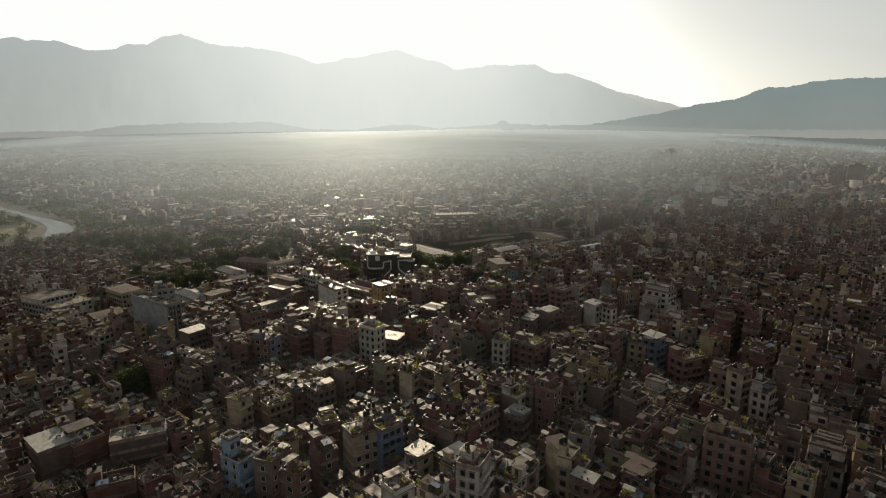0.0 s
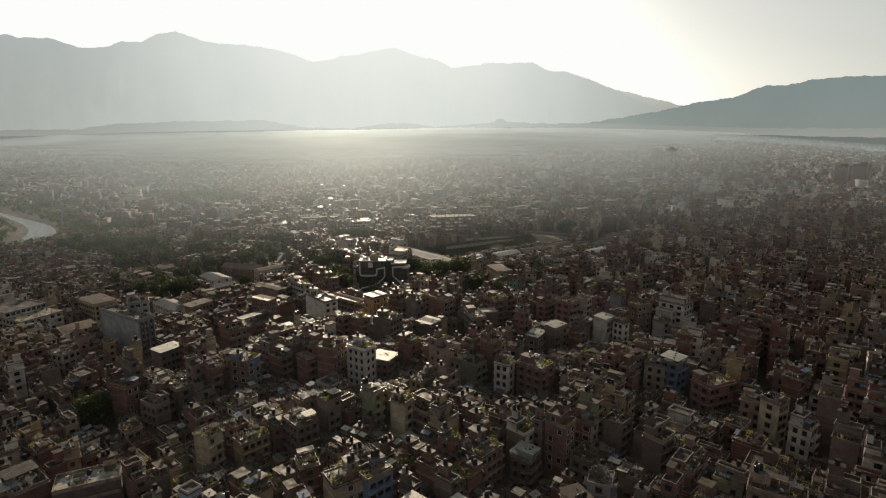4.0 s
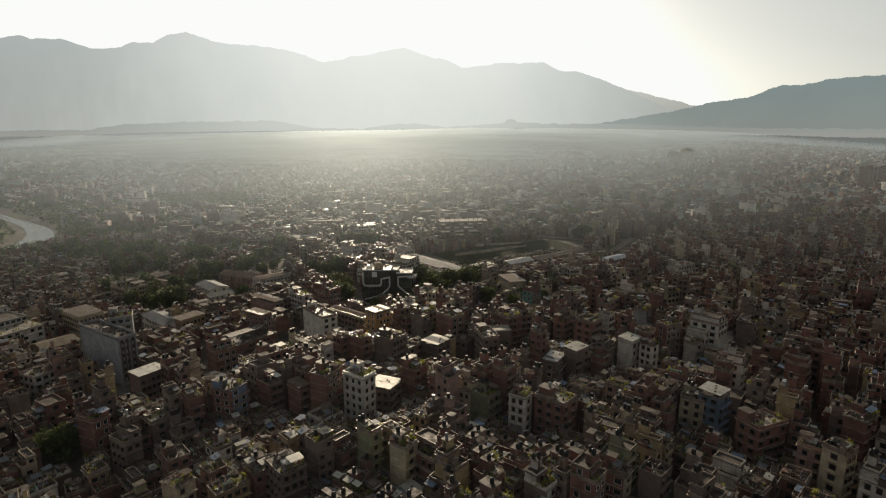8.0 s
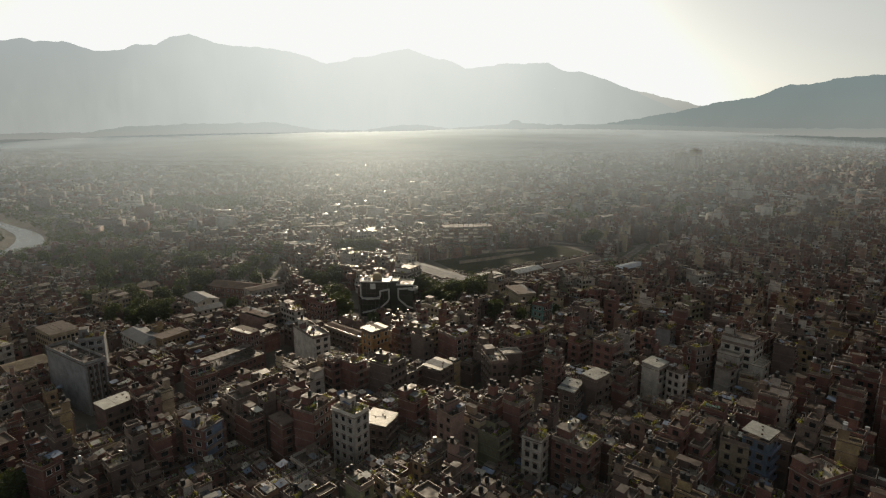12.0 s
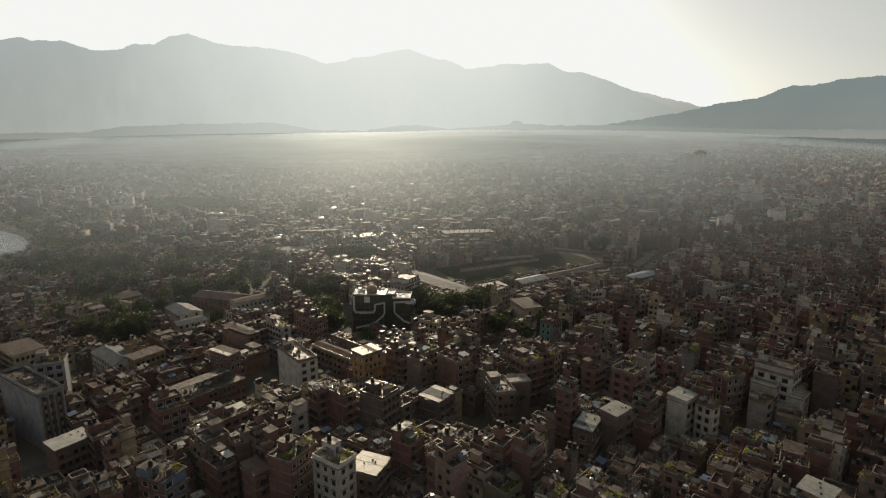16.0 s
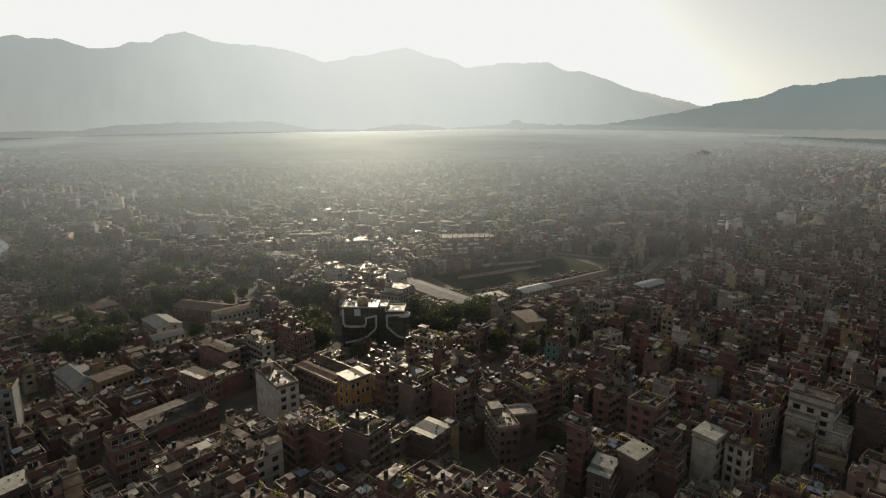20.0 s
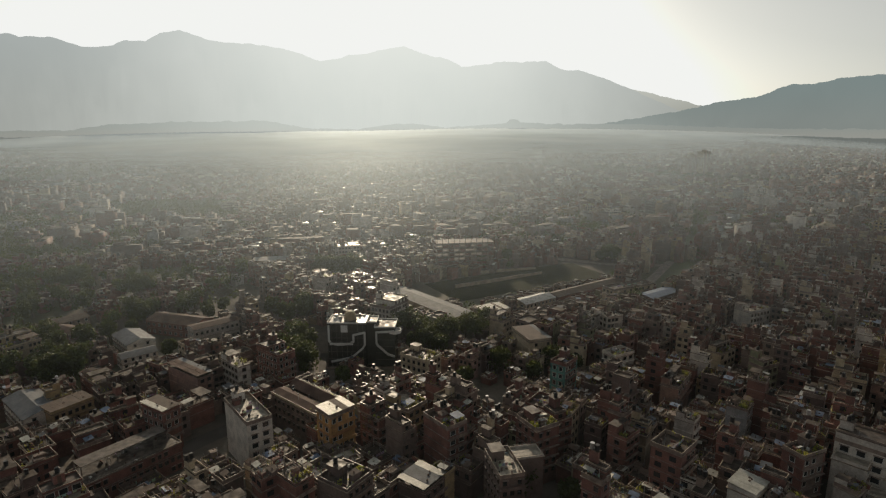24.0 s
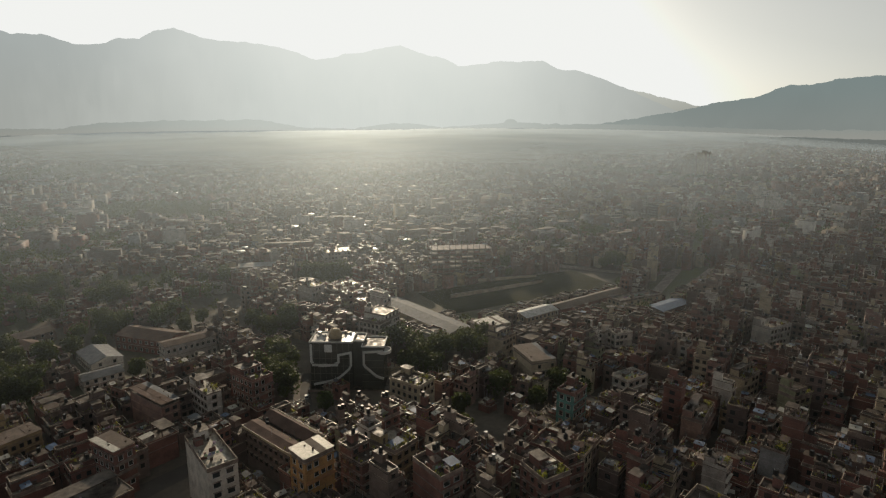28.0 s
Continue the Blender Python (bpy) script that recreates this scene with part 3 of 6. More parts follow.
def window_mesh(w, h, frame_mat):
    """One joined window: a frame standing proud, a sill lip, a pane set back and a hood over it."""
    s = Shape()
    a, b = w / 2 + 0.12, w / 2
    s.v = [(-a, 0.08, -0.12), (a, 0.08, -0.12), (a, 0.08, h + 0.12), (-a, 0.08, h + 0.12), (-a, -0.1, -0.12), (a, -0.1, -0.12), (a, -0.1, h + 0.12), (-a, -0.1, h + 0.12),
           (-b, -0.1, 0), (b, -0.1, 0), (b, -0.1, h), (-b, -0.1, h), (-b, -0.03, 0), (b, -0.03, 0), (b, -0.03, h), (-b, -0.03, h),
           (a + 0.15, -0.5, h + 0.2), (-a - 0.15, -0.5, h + 0.2), (a + 0.15, -0.5, h + 0.28), (-a - 0.15, -0.5, h + 0.28), (a + 0.15, 0.08, h + 0.3), (-a - 0.15, 0.08, h + 0.3), (0, -0.06, 0), (0, -0.06, h)]
    fr, gl, cc = s.slot(frame_mat), s.slot(GLASS), s.slot(CONCRETE)
    for f, k in (((0, 1, 5, 4), cc), ((1, 2, 6, 5), fr), ((3, 0, 4, 7), fr), ((4, 5, 9, 8), fr), ((5, 6, 10, 9), fr), ((6, 7, 11, 10), fr), ((7, 4, 8, 11), fr), ((8, 9, 13, 12), fr), ((9, 10, 14, 13), fr), ((10, 11, 15, 14), fr),
                 ((11, 8, 12, 15), fr), ((12, 13, 14, 15), gl), ((7, 6, 16, 17), cc), ((17, 16, 18, 19), cc), ((19, 18, 20, 21), cc), ((6, 20, 18, 16), cc), ((7, 17, 19, 21), cc)):
        s.f.append(f)
        s.k.append(k)
    return s.mesh("window")


WINDOWS = {k: window_mesh(*k) for k in ((1.5, 1.4, FRAME), (1.1, 1.4, FRAME), (1.9, 1.5, WHITE_TRIM), (1.3, 1.5, WHITE_TRIM))}
WIN_KEYS = list(WINDOWS)
def lathe_mesh(name, profile, mat, n=12):
    """A turned body: (radius, z) from foot to top."""
    s = Shape()
    k = s.slot(mat)
    for rad, z in profile:
        s.v += [(rad * math.cos(2 * math.pi * i / n), rad * math.sin(2 * math.pi * i / n), z) for i in range(n)]
    for m in range(len(profile) - 1):
        for i in range(n):
            s.f.append((m * n + i, m * n + (i + 1) % n, (m + 1) * n + (i + 1) % n, (m + 1) * n + i))
            s.k.append(k)
    s.f.append(tuple(range((len(profile) - 1) * n, len(profile) * n)))
    s.k.append(k)
    return s.mesh(name)


TANK_MESH = lathe_mesh("water_tank", ((0.6, 0.0), (0.62, 0.35), (0.58, 0.4), (0.62, 0.45), (0.62, 0.85), (0.58, 0.9), (0.62, 0.95), (0.6, 1.3), (0.3, 1.52), (0.22, 1.53), (0.22, 1.62)), TANK)
STEEL_MESH = lathe_mesh("water_tank", ((0.42, 0.0), (0.42, 0.35), (0.48, 0.4), (0.48, 1.7), (0.15, 1.9)), STEEL)


def bush(S, r, x, y, z, size, leaves):
    """A potted bush or climber: small leaves tilted every way round an uneven middle, a few blades standing out."""
    k = S.slot(PLANT)
    sx, sy, sz = size * r.uniform(0.6, 1.2), size * r.uniform(0.6, 1.2), size * r.uniform(0.5, 1.2)
    for _ in range(leaves):
        a, e, rad = r.uniform(0, 6.28), r.uniform(-0.9, 1.5), r.uniform(0.35, 1.15)
        px, py, pz = x + math.cos(a) * math.cos(e) * sx * rad, y + math.sin(a) * math.cos(e) * sy * rad, z + sz * (0.9 + math.sin(e) * rad)
        l, b, c = r.uniform(0.14, 0.36), r.uniform(0, 6.28), r.uniform(-0.25, 0.25)
        ux, uy = math.cos(b) * l, math.sin(b) * l
        o = len(S.v)
        S.v += [(px - ux, py - uy, pz - c), (px + uy * 0.5, py - ux * 0.5, pz - 0.05), (px + ux, py + uy, pz + c), (px - uy * 0.4, py + ux * 0.4, pz + r.uniform(0.05, 0.25))]
        S.f.append((o, o + 1, o + 2, o + 3))
        S.k.append(k)


def shrubs(x0, x1, y0, y1, z, count, r):
    """Potted plants on a roof: some in rows along the parapet, some in a huddle."""
    s = Shape()
    for i in range(count):
        px, py = r.uniform(x0, x1), r.uniform(y0, y1)
        if i % 2:
            px = x0 if r.random() < 0.5 else x1
        s.box(px, py, z, 0.35, 0.35, 0.35, TILE_ROOF)
        bush(s, r, px, py, z + 0.25, r.uniform(0.45, 1.05), 24)
    return s


def parapet(S, r, w, d, z, rim, deck, x=0.0, y=0.0, turn=0.0, rails=True):
    """The rim of a roof terrace: a wall of uneven make, high, low, or broken by a railing towards one side."""
    ph, thick = r.choice((0.25, 0.5, 0.95, 0.95, 1.15)), r.choice((0.22, 0.3))
    out = r.choice((0.2, 0.5, 0.7))
    S.rings(x, y, turn, [(w + 0.1, d + 0.1, z, rim), (w + out, d + out, z, deck), (w + out, d + out, z + 0.18, CONCRETE), (w + 0.1, d + 0.1, z + 0.18, RIMLIT_COPING if r.random() < 0.5 else deck), (w + 0.1, d + 0.1, z + 0.18 + ph, rim),
                         (w + 0.1 - thick, d + 0.1 - thick, z + 0.18 + ph, RIMLIT_COPING), (w + 0.1 - thick, d + 0.1 - thick, z + 0.2, rim)], deck)
    if ph < 0.6 and rails:
        c, s = math.cos(radians(turn)), math.sin(radians(turn))
        for py in (-d / 2, d / 2):
            S.box(x - py * s, y + py * c, z + 1.05, w, 0.07, 0.07, RAIL, turn, False)
            for k in range(5):
                px = (k / 4 - 0.5) * w
                S.box(x + px * c - py * s, y + px * s + py * c, z + 0.18 + ph, 0.07, 0.07, 0.87 - ph, RAIL, turn)
    return S


def rooftop_clutter(S, r, at, w, d, z, turn, rich=True):
    """Stubs of columns left for the next storey, crates, panels, poles, planks and washing on a roof terrace."""
    stub = r.uniform(0.5, 1.9)
    for px in (-0.46, 0.0, 0.46):
        for py in (-0.46, 0.0, 0.46):
            if (px or py) and r.random() < (0.6 if rich else 0.3):
                hh = stub * r.uniform(0.85, 1.1)
                S.box(*at(px * w, py * d), z, 0.3, 0.3, hh, CONCRETE, turn)
                if rich and r.random() < 0.5:    # bars left standing in the stub
                    S.box(*at(px * w + 0.08, py * d), z + hh, 0.05, 0.05, r.uniform(0.4, 0.9), RAIL, turn)
                    S.box(*at(px * w - 0.08, py * d + 0.08), z + hh, 0.05, 0.05, r.uniform(0.4, 0.9), RAIL, turn)
    for _ in range(r.choice((6, 10, 15) if rich else (2, 4, 6))):
        S.box(*at(r.uniform(-0.44, 0.44) * w, r.uniform(-0.44, 0.4) * d), z, r.uniform(0.2, 0.9), r.uniform(0.15, 0.6), r.uniform(0.2, 0.95), r.choice((WHITE_TRIM, WHITE_TRIM, CONCRETE, TANK, TANK, TIN_RUST, TIN_RUST, WALLS["brick"], TILE_ROOF, TILE_ROOF, TIN_GLINT, CLOTH, FRAME)), turn + r.uniform(0, 90))
    for _ in range(r.choice((1, 2, 3, 4))):
        S.box(*at(r.uniform(-0.48, 0.48) * w, r.uniform(-0.48, 0.48) * d), z, 0.08, 0.08, r.uniform(1.8, 4.5), r.choice((RAIL, STEEL)), turn)
    for _ in range(r.choice((0, 1, 1, 2, 2))):
        # lean-to sheds with a sheet or tarpaulin weighed down
        px, py, a, b, hh = r.uniform(-0.36, 0.36) * w, r.uniform(-0.4, 0.36) * d, r.uniform(0.7, 1.5), r.uniform(0.6, 1.2), r.uniform(1.2, 2.3)
        S.box(*at(px, py), z, 2 * a, 2 * b, hh - 0.25, r.choice((WALLS["brick"], WALLS["cement"], TIN_RUST, CONCRETE)), turn)
        q = [at(px + i * (a + 0.2), py + j * (b + 0.2)) for i, j in ((-1, -1), (1, -1), (1, 1), (-1, 1))]
        tilt = r.choice((0.35, 0.5, -0.3))
        S.sheet([(q[0][0], q[0][1], z + hh - 0.2), (q[1][0], q[1][1], z + hh - 0.2), (q[2][0], q[2][1], z + hh - 0.2 + tilt), (q[3][0], q[3][1], z + hh - 0.2 + tilt)], r.choice((TIN_RUST, TIN_RUST, TIN_DULL, TIN, TIN_BLUE, TILE_ROOF)), 0.06)
        S.box(*at(px, py), z + hh, 0.4, 0.25, 0.25, TILE_ROOF, turn + 20)
    for _ in range(r.choice((1, 2, 3, 4))):
        S.box(*at(r.uniform(-0.42, 0.42) * w, r.uniform(-0.42, 0.42) * d), z, r.uniform(1.0, 3.2), 0.2, r.uniform(0.5, 1.3), r.choice((WALLS["brick"], WALLS["brick"], CONCRETE, WALLS["grey"])), turn + r.choice((0, 90)))
    if rich and r.random() < 0.45:
        # a frame of poles for vines or shade
        px, py, a, b, hh = r.uniform(-0.25, 0.25) * w, r.uniform(-0.3, 0.2) * d, r.uniform(1.0, 1.8), r.uniform(0.8, 1.6), r.uniform(1.9, 2.5)
        for i, j in ((-1, -1), (1, -1), (1, 1), (-1, 1)):
            S.box(*at(px + i * a, py + j * b), z, 0.08, 0.08, hh, RAIL, turn)
        for k in range(5):
            S.box(*at(px + (k / 2 - 1) * a, py), z + hh, 0.07, 2 * b + 0.3, 0.06, RAIL, turn, False)
    if r.random() < 0.35:
        px, py = r.uniform(-0.25, 0.25) * w, r.uniform(-0.4, 0.0) * d
        (ax, ay), (bx, by), (cx, cy), (dx, dy) = at(px - 0.9, py), at(px + 0.9, py), at(px + 0.9, py + 1.2), at(px - 0.9, py + 1.2)
        S.sheet([(ax, ay, z + 1.1), (bx, by, z + 1.1), (cx, cy, z + 0.5), (dx, dy, z + 0.5)], r.choice((STEEL, GLASS, GLASS)), 0.06)
    if r.random() < 0.4:
        for k in range(5):
            S.box(*at((-0.3 + 0.13 * k) * w, -0.2 * d), z + 0.9, w * 0.1, 0.04, r.uniform(0.5, 0.9), CLOTH, turn)


def claim(x, y, w, d, turn):
    """Marks a footprint as built."""
    a, long, short = (turn, w, d) if w >= d else (turn + 90, d, w)
    k = max(1, round(long / short))
    for i in range(k):
        o = ((i + 0.5) / k - 0.5) * long
        TAKEN.append((x + math.cos(radians(a)) * o, y + math.sin(radians(a)) * o, 0.5 * max(short, long / k)))


SLABS = {}
DOOR_MESH = Shape().box(0, 0, 0, 0.95, 0.1, 2.05, FRAME).mesh("stair_door")


def house(x, y, w, d, storeys, turn, wall="brick", front=None, roof="flat", label="", stair=None, tanks=None, name="house", group="town houses", win=None, side_windows=None, z0=None, plants=None, canopy=None, upper=None, bands=True, blank=False, deck=None):
    """A concrete-framed town house: walls with corner columns, floor slabs, roof terrace with parapet, set-back upper floor, stair head, tanks; each window its own part."""
    r = random.Random(int(x * 31 + y * 17))
    g = ground_z(x, y) if z0 is None else z0
    base = new(name)
    base.matrix_basis = pose(x, y, g - 0.4, 0, 0, turn)
    tanks = r.choice((0, 1, 1, 2)) if tanks is None else tanks
    h = storeys * STOREY + 0.4
    wm, fm = WALLS[wall], WALLS[front or wall]
    a, b, q = w / 2 - 0.12, d / 2 - 0.12, 0.12
    col = 0.4
    outline = [(-a - q, -b - q), (-a + col, -b - q), (-a + col, -b), (a - col, -b), (a - col, -b - q), (a + q, -b - q), (a + q, -b + col), (a, -b + col), (a, b - col), (a + q, b - col), (a + q, b + q), (a - col, b + q), (a - col, b), (-a + col, b), (-a + col, b + q),
               (-a - q, b + q), (-a - q, b - col), (-a, b - col), (-a, -b + col), (-a - q, -b + col)]
    part("wall_shell", Shape().prism(outline, 0, h, wm, fm), base)
    lip = r.choice((0.1, 0.5, 0.9)) if storeys > 2 else 0.1
    edge = CONCRETE if wall in ("brick", "grey") else wm
    key = (round(w, 1), round(d, 1), lip, edge.name)
    if key not in SLABS:
        sl = Shape().box(0, -lip / 2, 0, w + 0.16, d + 0.16 + lip, 0.2, edge, open_base=False)
        if lip > 0.7:
            sl.box(0, -d / 2 - lip, 0.2, w * 0.96, 0.1, 0.85, edge)
        SLABS[key] = sl.mesh("floor_slab")
    for k in range(2, storeys if bands else 0):
        part("floor_slab", SLABS[key], base, at=pose(0, 0, k * STOREY + 0.22))
    rim = fm if r.random() < 0.55 else CONCRETE
    part("roof", parapet(Shape(), r, w, d, h, rim, deck or (PALE_DECK if int(abs(x) * 7 + y * 13) % 6 == 0 or wall == "white" else SLAB)), base)
    top = h + 0.2
    if roof != "flat":
        t = Shape()
        mat = dict(tin=TIN, rust=TIN_RUST, blue=TIN_BLUE, tile=TILE_ROOF)[roof]
        for px in (-1, 1):
            for py in (-1, 1):
                t.box(px * (w / 2 - 0.3), py * (d / 2 - 0.3), top, 0.15, 0.15, 1.3, RAIL)
        n = max(2, int(w / 2.0))
        for k in range(n):                       # sheets laid side by side, no two quite level, some patched
            x0, x1, lift = -w / 2 - 0.3 + (w + 0.6) * k / n, -w / 2 - 0.34 + (w + 0.6) * (k + 1) / n, r.uniform(0, 0.09)
            tip = r.uniform(0.0, 0.35)
            t.sheet([(x0, -d / 2 - tip, top + 1.15 + lift), (x1, -d / 2 - tip, top + 1.15 + lift), (x1, d / 2 + 0.3, top + 1.5 + lift), (x0, d / 2 + 0.3, top + 1.5 + lift)], mat if r.random() < 0.8 else r.choice((TIN_DULL, TIN_RUST, TIN)), 0.06)
        for _ in range(3):
            t.box(r.uniform(-0.4, 0.4) * w, r.uniform(-0.35, 0.35) * d, top + 1.32, 0.5, 0.4, 0.35, TILE_ROOF, r.uniform(0, 90))
        part("sheet_roof", t, base)
    key = win or r.choice(WIN_KEYS[:2] * 3 + WIN_KEYS[2:])
    wmesh = WINDOWS[key]
    if upper is None:
        upper = roof == "flat" and stair is None and r.random() < 0.5
    if stair is None:
        stair = r.choice(["left", "right", "left", "right", "back"]) if roof == "flat" else ""
    tank_z, sx, sy, sw, sd = top, 0.0, d * 0.3, w * 0.4, d * 0.3
    if upper:
        uw, ud = (w * r.uniform(0.5, 0.75), d * 0.96) if r.random() < 0.5 else (w * 0.96, d * r.uniform(0.45, 0.65))
        ux, uy = r.choice((-1, 1)) * (w - uw) / 2 * 0.96, (d - ud) / 2 * 0.96
        part("upper_floor", Shape().rings(ux, uy, 0, [(uw, ud, top, fm), (uw, ud, top + 2.7, fm), (uw + 0.6, ud + 0.6, top + 2.7, SLAB), (uw + 0.6, ud + 0.6, top + 2.86, CONCRETE), (uw, ud, top + 2.86, SLAB), (uw, ud, top + 3.4, rim), (uw - 0.26, ud - 0.26, top + 3.4, RIMLIT_COPING), (uw - 0.26, ud - 0.26, top + 2.9, rim)], SLAB, wm), base)
        m = max(1, int(uw / 2.6))
        for i in range(m):
            part("window", wmesh, base, at=pose(ux + (i + 0.5) / m * uw - uw / 2, uy - ud / 2 - 0.06, top + 0.9))
        tank_z, sx, sy, sw, sd = top + 2.9, ux, uy + ud * 0.2, uw * 0.5, ud * 0.4
    if not upper and roof == "flat" and r.random() < 0.22:
        pv = Shape()
        pw, pd = w * 0.9, d * r.uniform(0.35, 0.6)
        for px in (-0.5, 0.5):
            for py in (-0.5, 0.5):
                pv.box(px * (pw - 0.4), (d - pd) / 2 * 0.9 + py * (pd - 0.4), top, 0.3, 0.3, 2.7, CONCRETE)
        pv.box(0, (d - pd) / 2 * 0.9, top + 2.7, pw, pd, 0.18, SLAB, open_base=False)
        part("open_pavilion", pv, base)
    if stair:
        sh = r.choice((2.5, 2.5, 3.2))
        sw, sd = (min(3.2, w * 0.42), min(4.2, d * 0.45)) if not upper else (min(2.6, uw * 0.5), min(3.2, ud * 0.5))
        ex, ey = (w, d) if not upper else (uw, ud)
        sx = (0 if not upper else ux) + {"left": -ex / 2 + sw / 2 + 0.15, "right": ex / 2 - sw / 2 - 0.15, "back": 0}[stair]
        sy = (0 if not upper else uy) + ey / 2 - sd / 2 - 0.15
        ob = part("stair_head", Shape().rings(sx, sy, 0, [(sw, sd, tank_z, fm), (sw, sd, tank_z + sh, fm), (sw + 0.5, sd + 0.5, tank_z + sh, SLAB), (sw + 0.5, sd + 0.5, tank_z + sh + 0.15, CONCRETE)], SLAB), base)
        part("stair_door", DOOR_MESH, ob, at=pose(sx, sy - sd / 2, tank_z))
        tank_z += sh + 0.15
    for k in range(tanks if roof == "flat" else 0):
        part("water_tank", TANK_MESH if r.random() < 0.92 else STEEL_MESH, base, at=pose(sx + (k - (tanks - 1) / 2) * 1.35, sy + r.uniform(-0.3, 0.3) * sd, tank_z))
    if canopy or (canopy is None and roof == "flat" and r.random() < 0.25):
        cw, cd = w * r.uniform(0.35, 0.6), d * r.uniform(0.25, 0.4)
        cx, cy = r.choice((-1, 1)) * (w - cw) / 2 * 0.9, -(d - cd) / 2 * 0.85
        c = Shape()
        for px in (-1, 1):
            for py in (-1, 1):
                c.box(cx + px * (cw / 2 - 0.1), cy + py * (cd / 2 - 0.1), top, 0.1, 0.1, 2.2, RAIL)
        c.sheet([(cx - cw / 2, cy - cd / 2, top + 2.1), (cx + cw / 2, cy - cd / 2, top + 2.1), (cx + cw / 2, cy + cd / 2, top + 2.45), (cx - cw / 2, cy + cd / 2, top + 2.45)], r.choice((TIN, TIN, TIN_RUST, TIN_BLUE)), 0.05)
        part("canopy", c, base, "sheet-metal canopy on the roof terrace")
    if plants is None:
        plants = r.choice((2, 7, 12, 18)) if roof == "flat" else 0
    if plants:
        tagged(part("roof_garden", shrubs(-w * 0.42, w * 0.42, -d * 0.45, -d * 0.1, top, plants, r), base), kind="stuff")
    if roof == "flat":
        clutter = Shape()
        rooftop_clutter(clutter, r, lambda px, py: (px, py), w * 0.98, d * 0.98, top, 0)
        if clutter.f:
            tagged(part("roof_clutter", clutter, base), kind="stuff")
    across = max(1, int((w - 0.6) / (key[0] + r.uniform(0.6, 1.3))))
    first = 1 if storeys > 3 else 0
    for k in range(first, storeys):
        for i in range(across):
            px = (i + 0.5) / across * (w - 0.8) - (w - 0.8) / 2
            if blank or (across > 1 and bands and r.random() < 0.22):
                continue
            part("window", wmesh, base, at=pose(px, -b - 0.02, k * STOREY + 1.25))
    ends = side_windows if side_windows is not None else (0 if r.random() < 0.55 else -1 if turn > 0 else 1)
    deep = max(1, int((d - 1.2) / (key[0] + 1.2)))
    for sgn in {0: (), 1: (1,), -1: (-1,), 2: (1, -1)}[ends]:
        for k in range(first, storeys):
            for i in range(deep):
                part("window", wmesh, base, at=pose(sgn * (a + 0.02), (i + 0.5) / deep * (d - 1) - (d - 1) / 2, k * STOREY + 1.25, 0, 0, sgn * 90))
    tone = {"brick": "bare red brick", "cement": "grey cement-rendered", "cream": "cream-painted", "white": "white-painted", "pink": "dusty pink", "ochre": "ochre-painted", "bluegrey": "pale blue-grey", "teal": "teal-painted", "blue": "blue-painted", "green": "pale green", "grey": "dark grey concrete", "orange": "orange-painted", "skyblue": "pale blue"}[wall]
    top_kind = {"flat": "flat roof", "tin": "pale sheet roof", "rust": "rusty sheet roof", "blue": "blue sheet roof", "tile": "tiled roof"}[roof]
    words = {2: "two", 1: "one", 3: "three", 4: "four", 5: "five", 6: "six", 7: "seven", 8: "eight"}.get(storeys, "many")
    extra = " and plants" if plants > 4 else " and canopy" if canopy else ""
    tagged(base, label or f"{words}-storey {tone} house with {top_kind}{extra}", "house", group)
    claim(x, y, w, d, turn)
    MARKS.append((x, y, h, 0.5 * math.hypot(w, d)))
    return base


# ---------------------------------------------------------------- landmarks of the town
def hall(x, y, w, d, height, turn, wall, roof_mat, label, rise=None, name="hall", bays=8, storeys=2):
    """A long hall or school block: walls, pitched roof with eaves, rows of windows."""
    base = new(name)
    base.matrix_basis = pose(x, y, ground_z(x, y) - 0.3, 0, 0, turn)
    rise = 0.15 * d if rise is None else rise
    s = Shape().add([(-w / 2, -d / 2, 0), (w / 2, -d / 2, 0), (w / 2, d / 2, 0), (-w / 2, d / 2, 0), (-w / 2, -d / 2, height), (w / 2, -d / 2, height), (w / 2, d / 2, height), (-w / 2, d / 2, height), (-w / 2, 0, height + rise), (w / 2, 0, height + rise)],
                    [(0, 1, 5, 4), (1, 2, 6, 9, 5), (2, 3, 7, 6), (3, 0, 4, 8, 7)], WALLS[wall])
    part("wall_shell", s, base)
    part("pitched_roof", Shape().gable(0, 0, height, w, d, rise, roof_mat), base)
    if storeys > 1:
        part("floor_slab", Shape().box(0, 0, height / storeys, w + 0.5, d + 0.5, 0.2, CONCRETE, open_base=False), base)
    wmesh = WINDOWS[WIN_KEYS[3]]
    for k in range(storeys):
        for i in range(bays):
            part("window", wmesh, base, at=pose((i + 0.5) / bays * w - w / 2, -d / 2 - 0.02, (k + 0.35) * height / storeys))
        for i in range(2):
            for sgn in (-1, 1):
                part("window", wmesh, base, at=pose(sgn * (w / 2 + 0.02), (i - 0.5) * d * 0.45, (k + 0.35) * height / storeys, 0, 0, sgn * 90))
    tagged(base, label, "hall")
    claim(x, y, w, d, turn)
    MARKS.append((x, y, height, 0.4 * w))
    return base


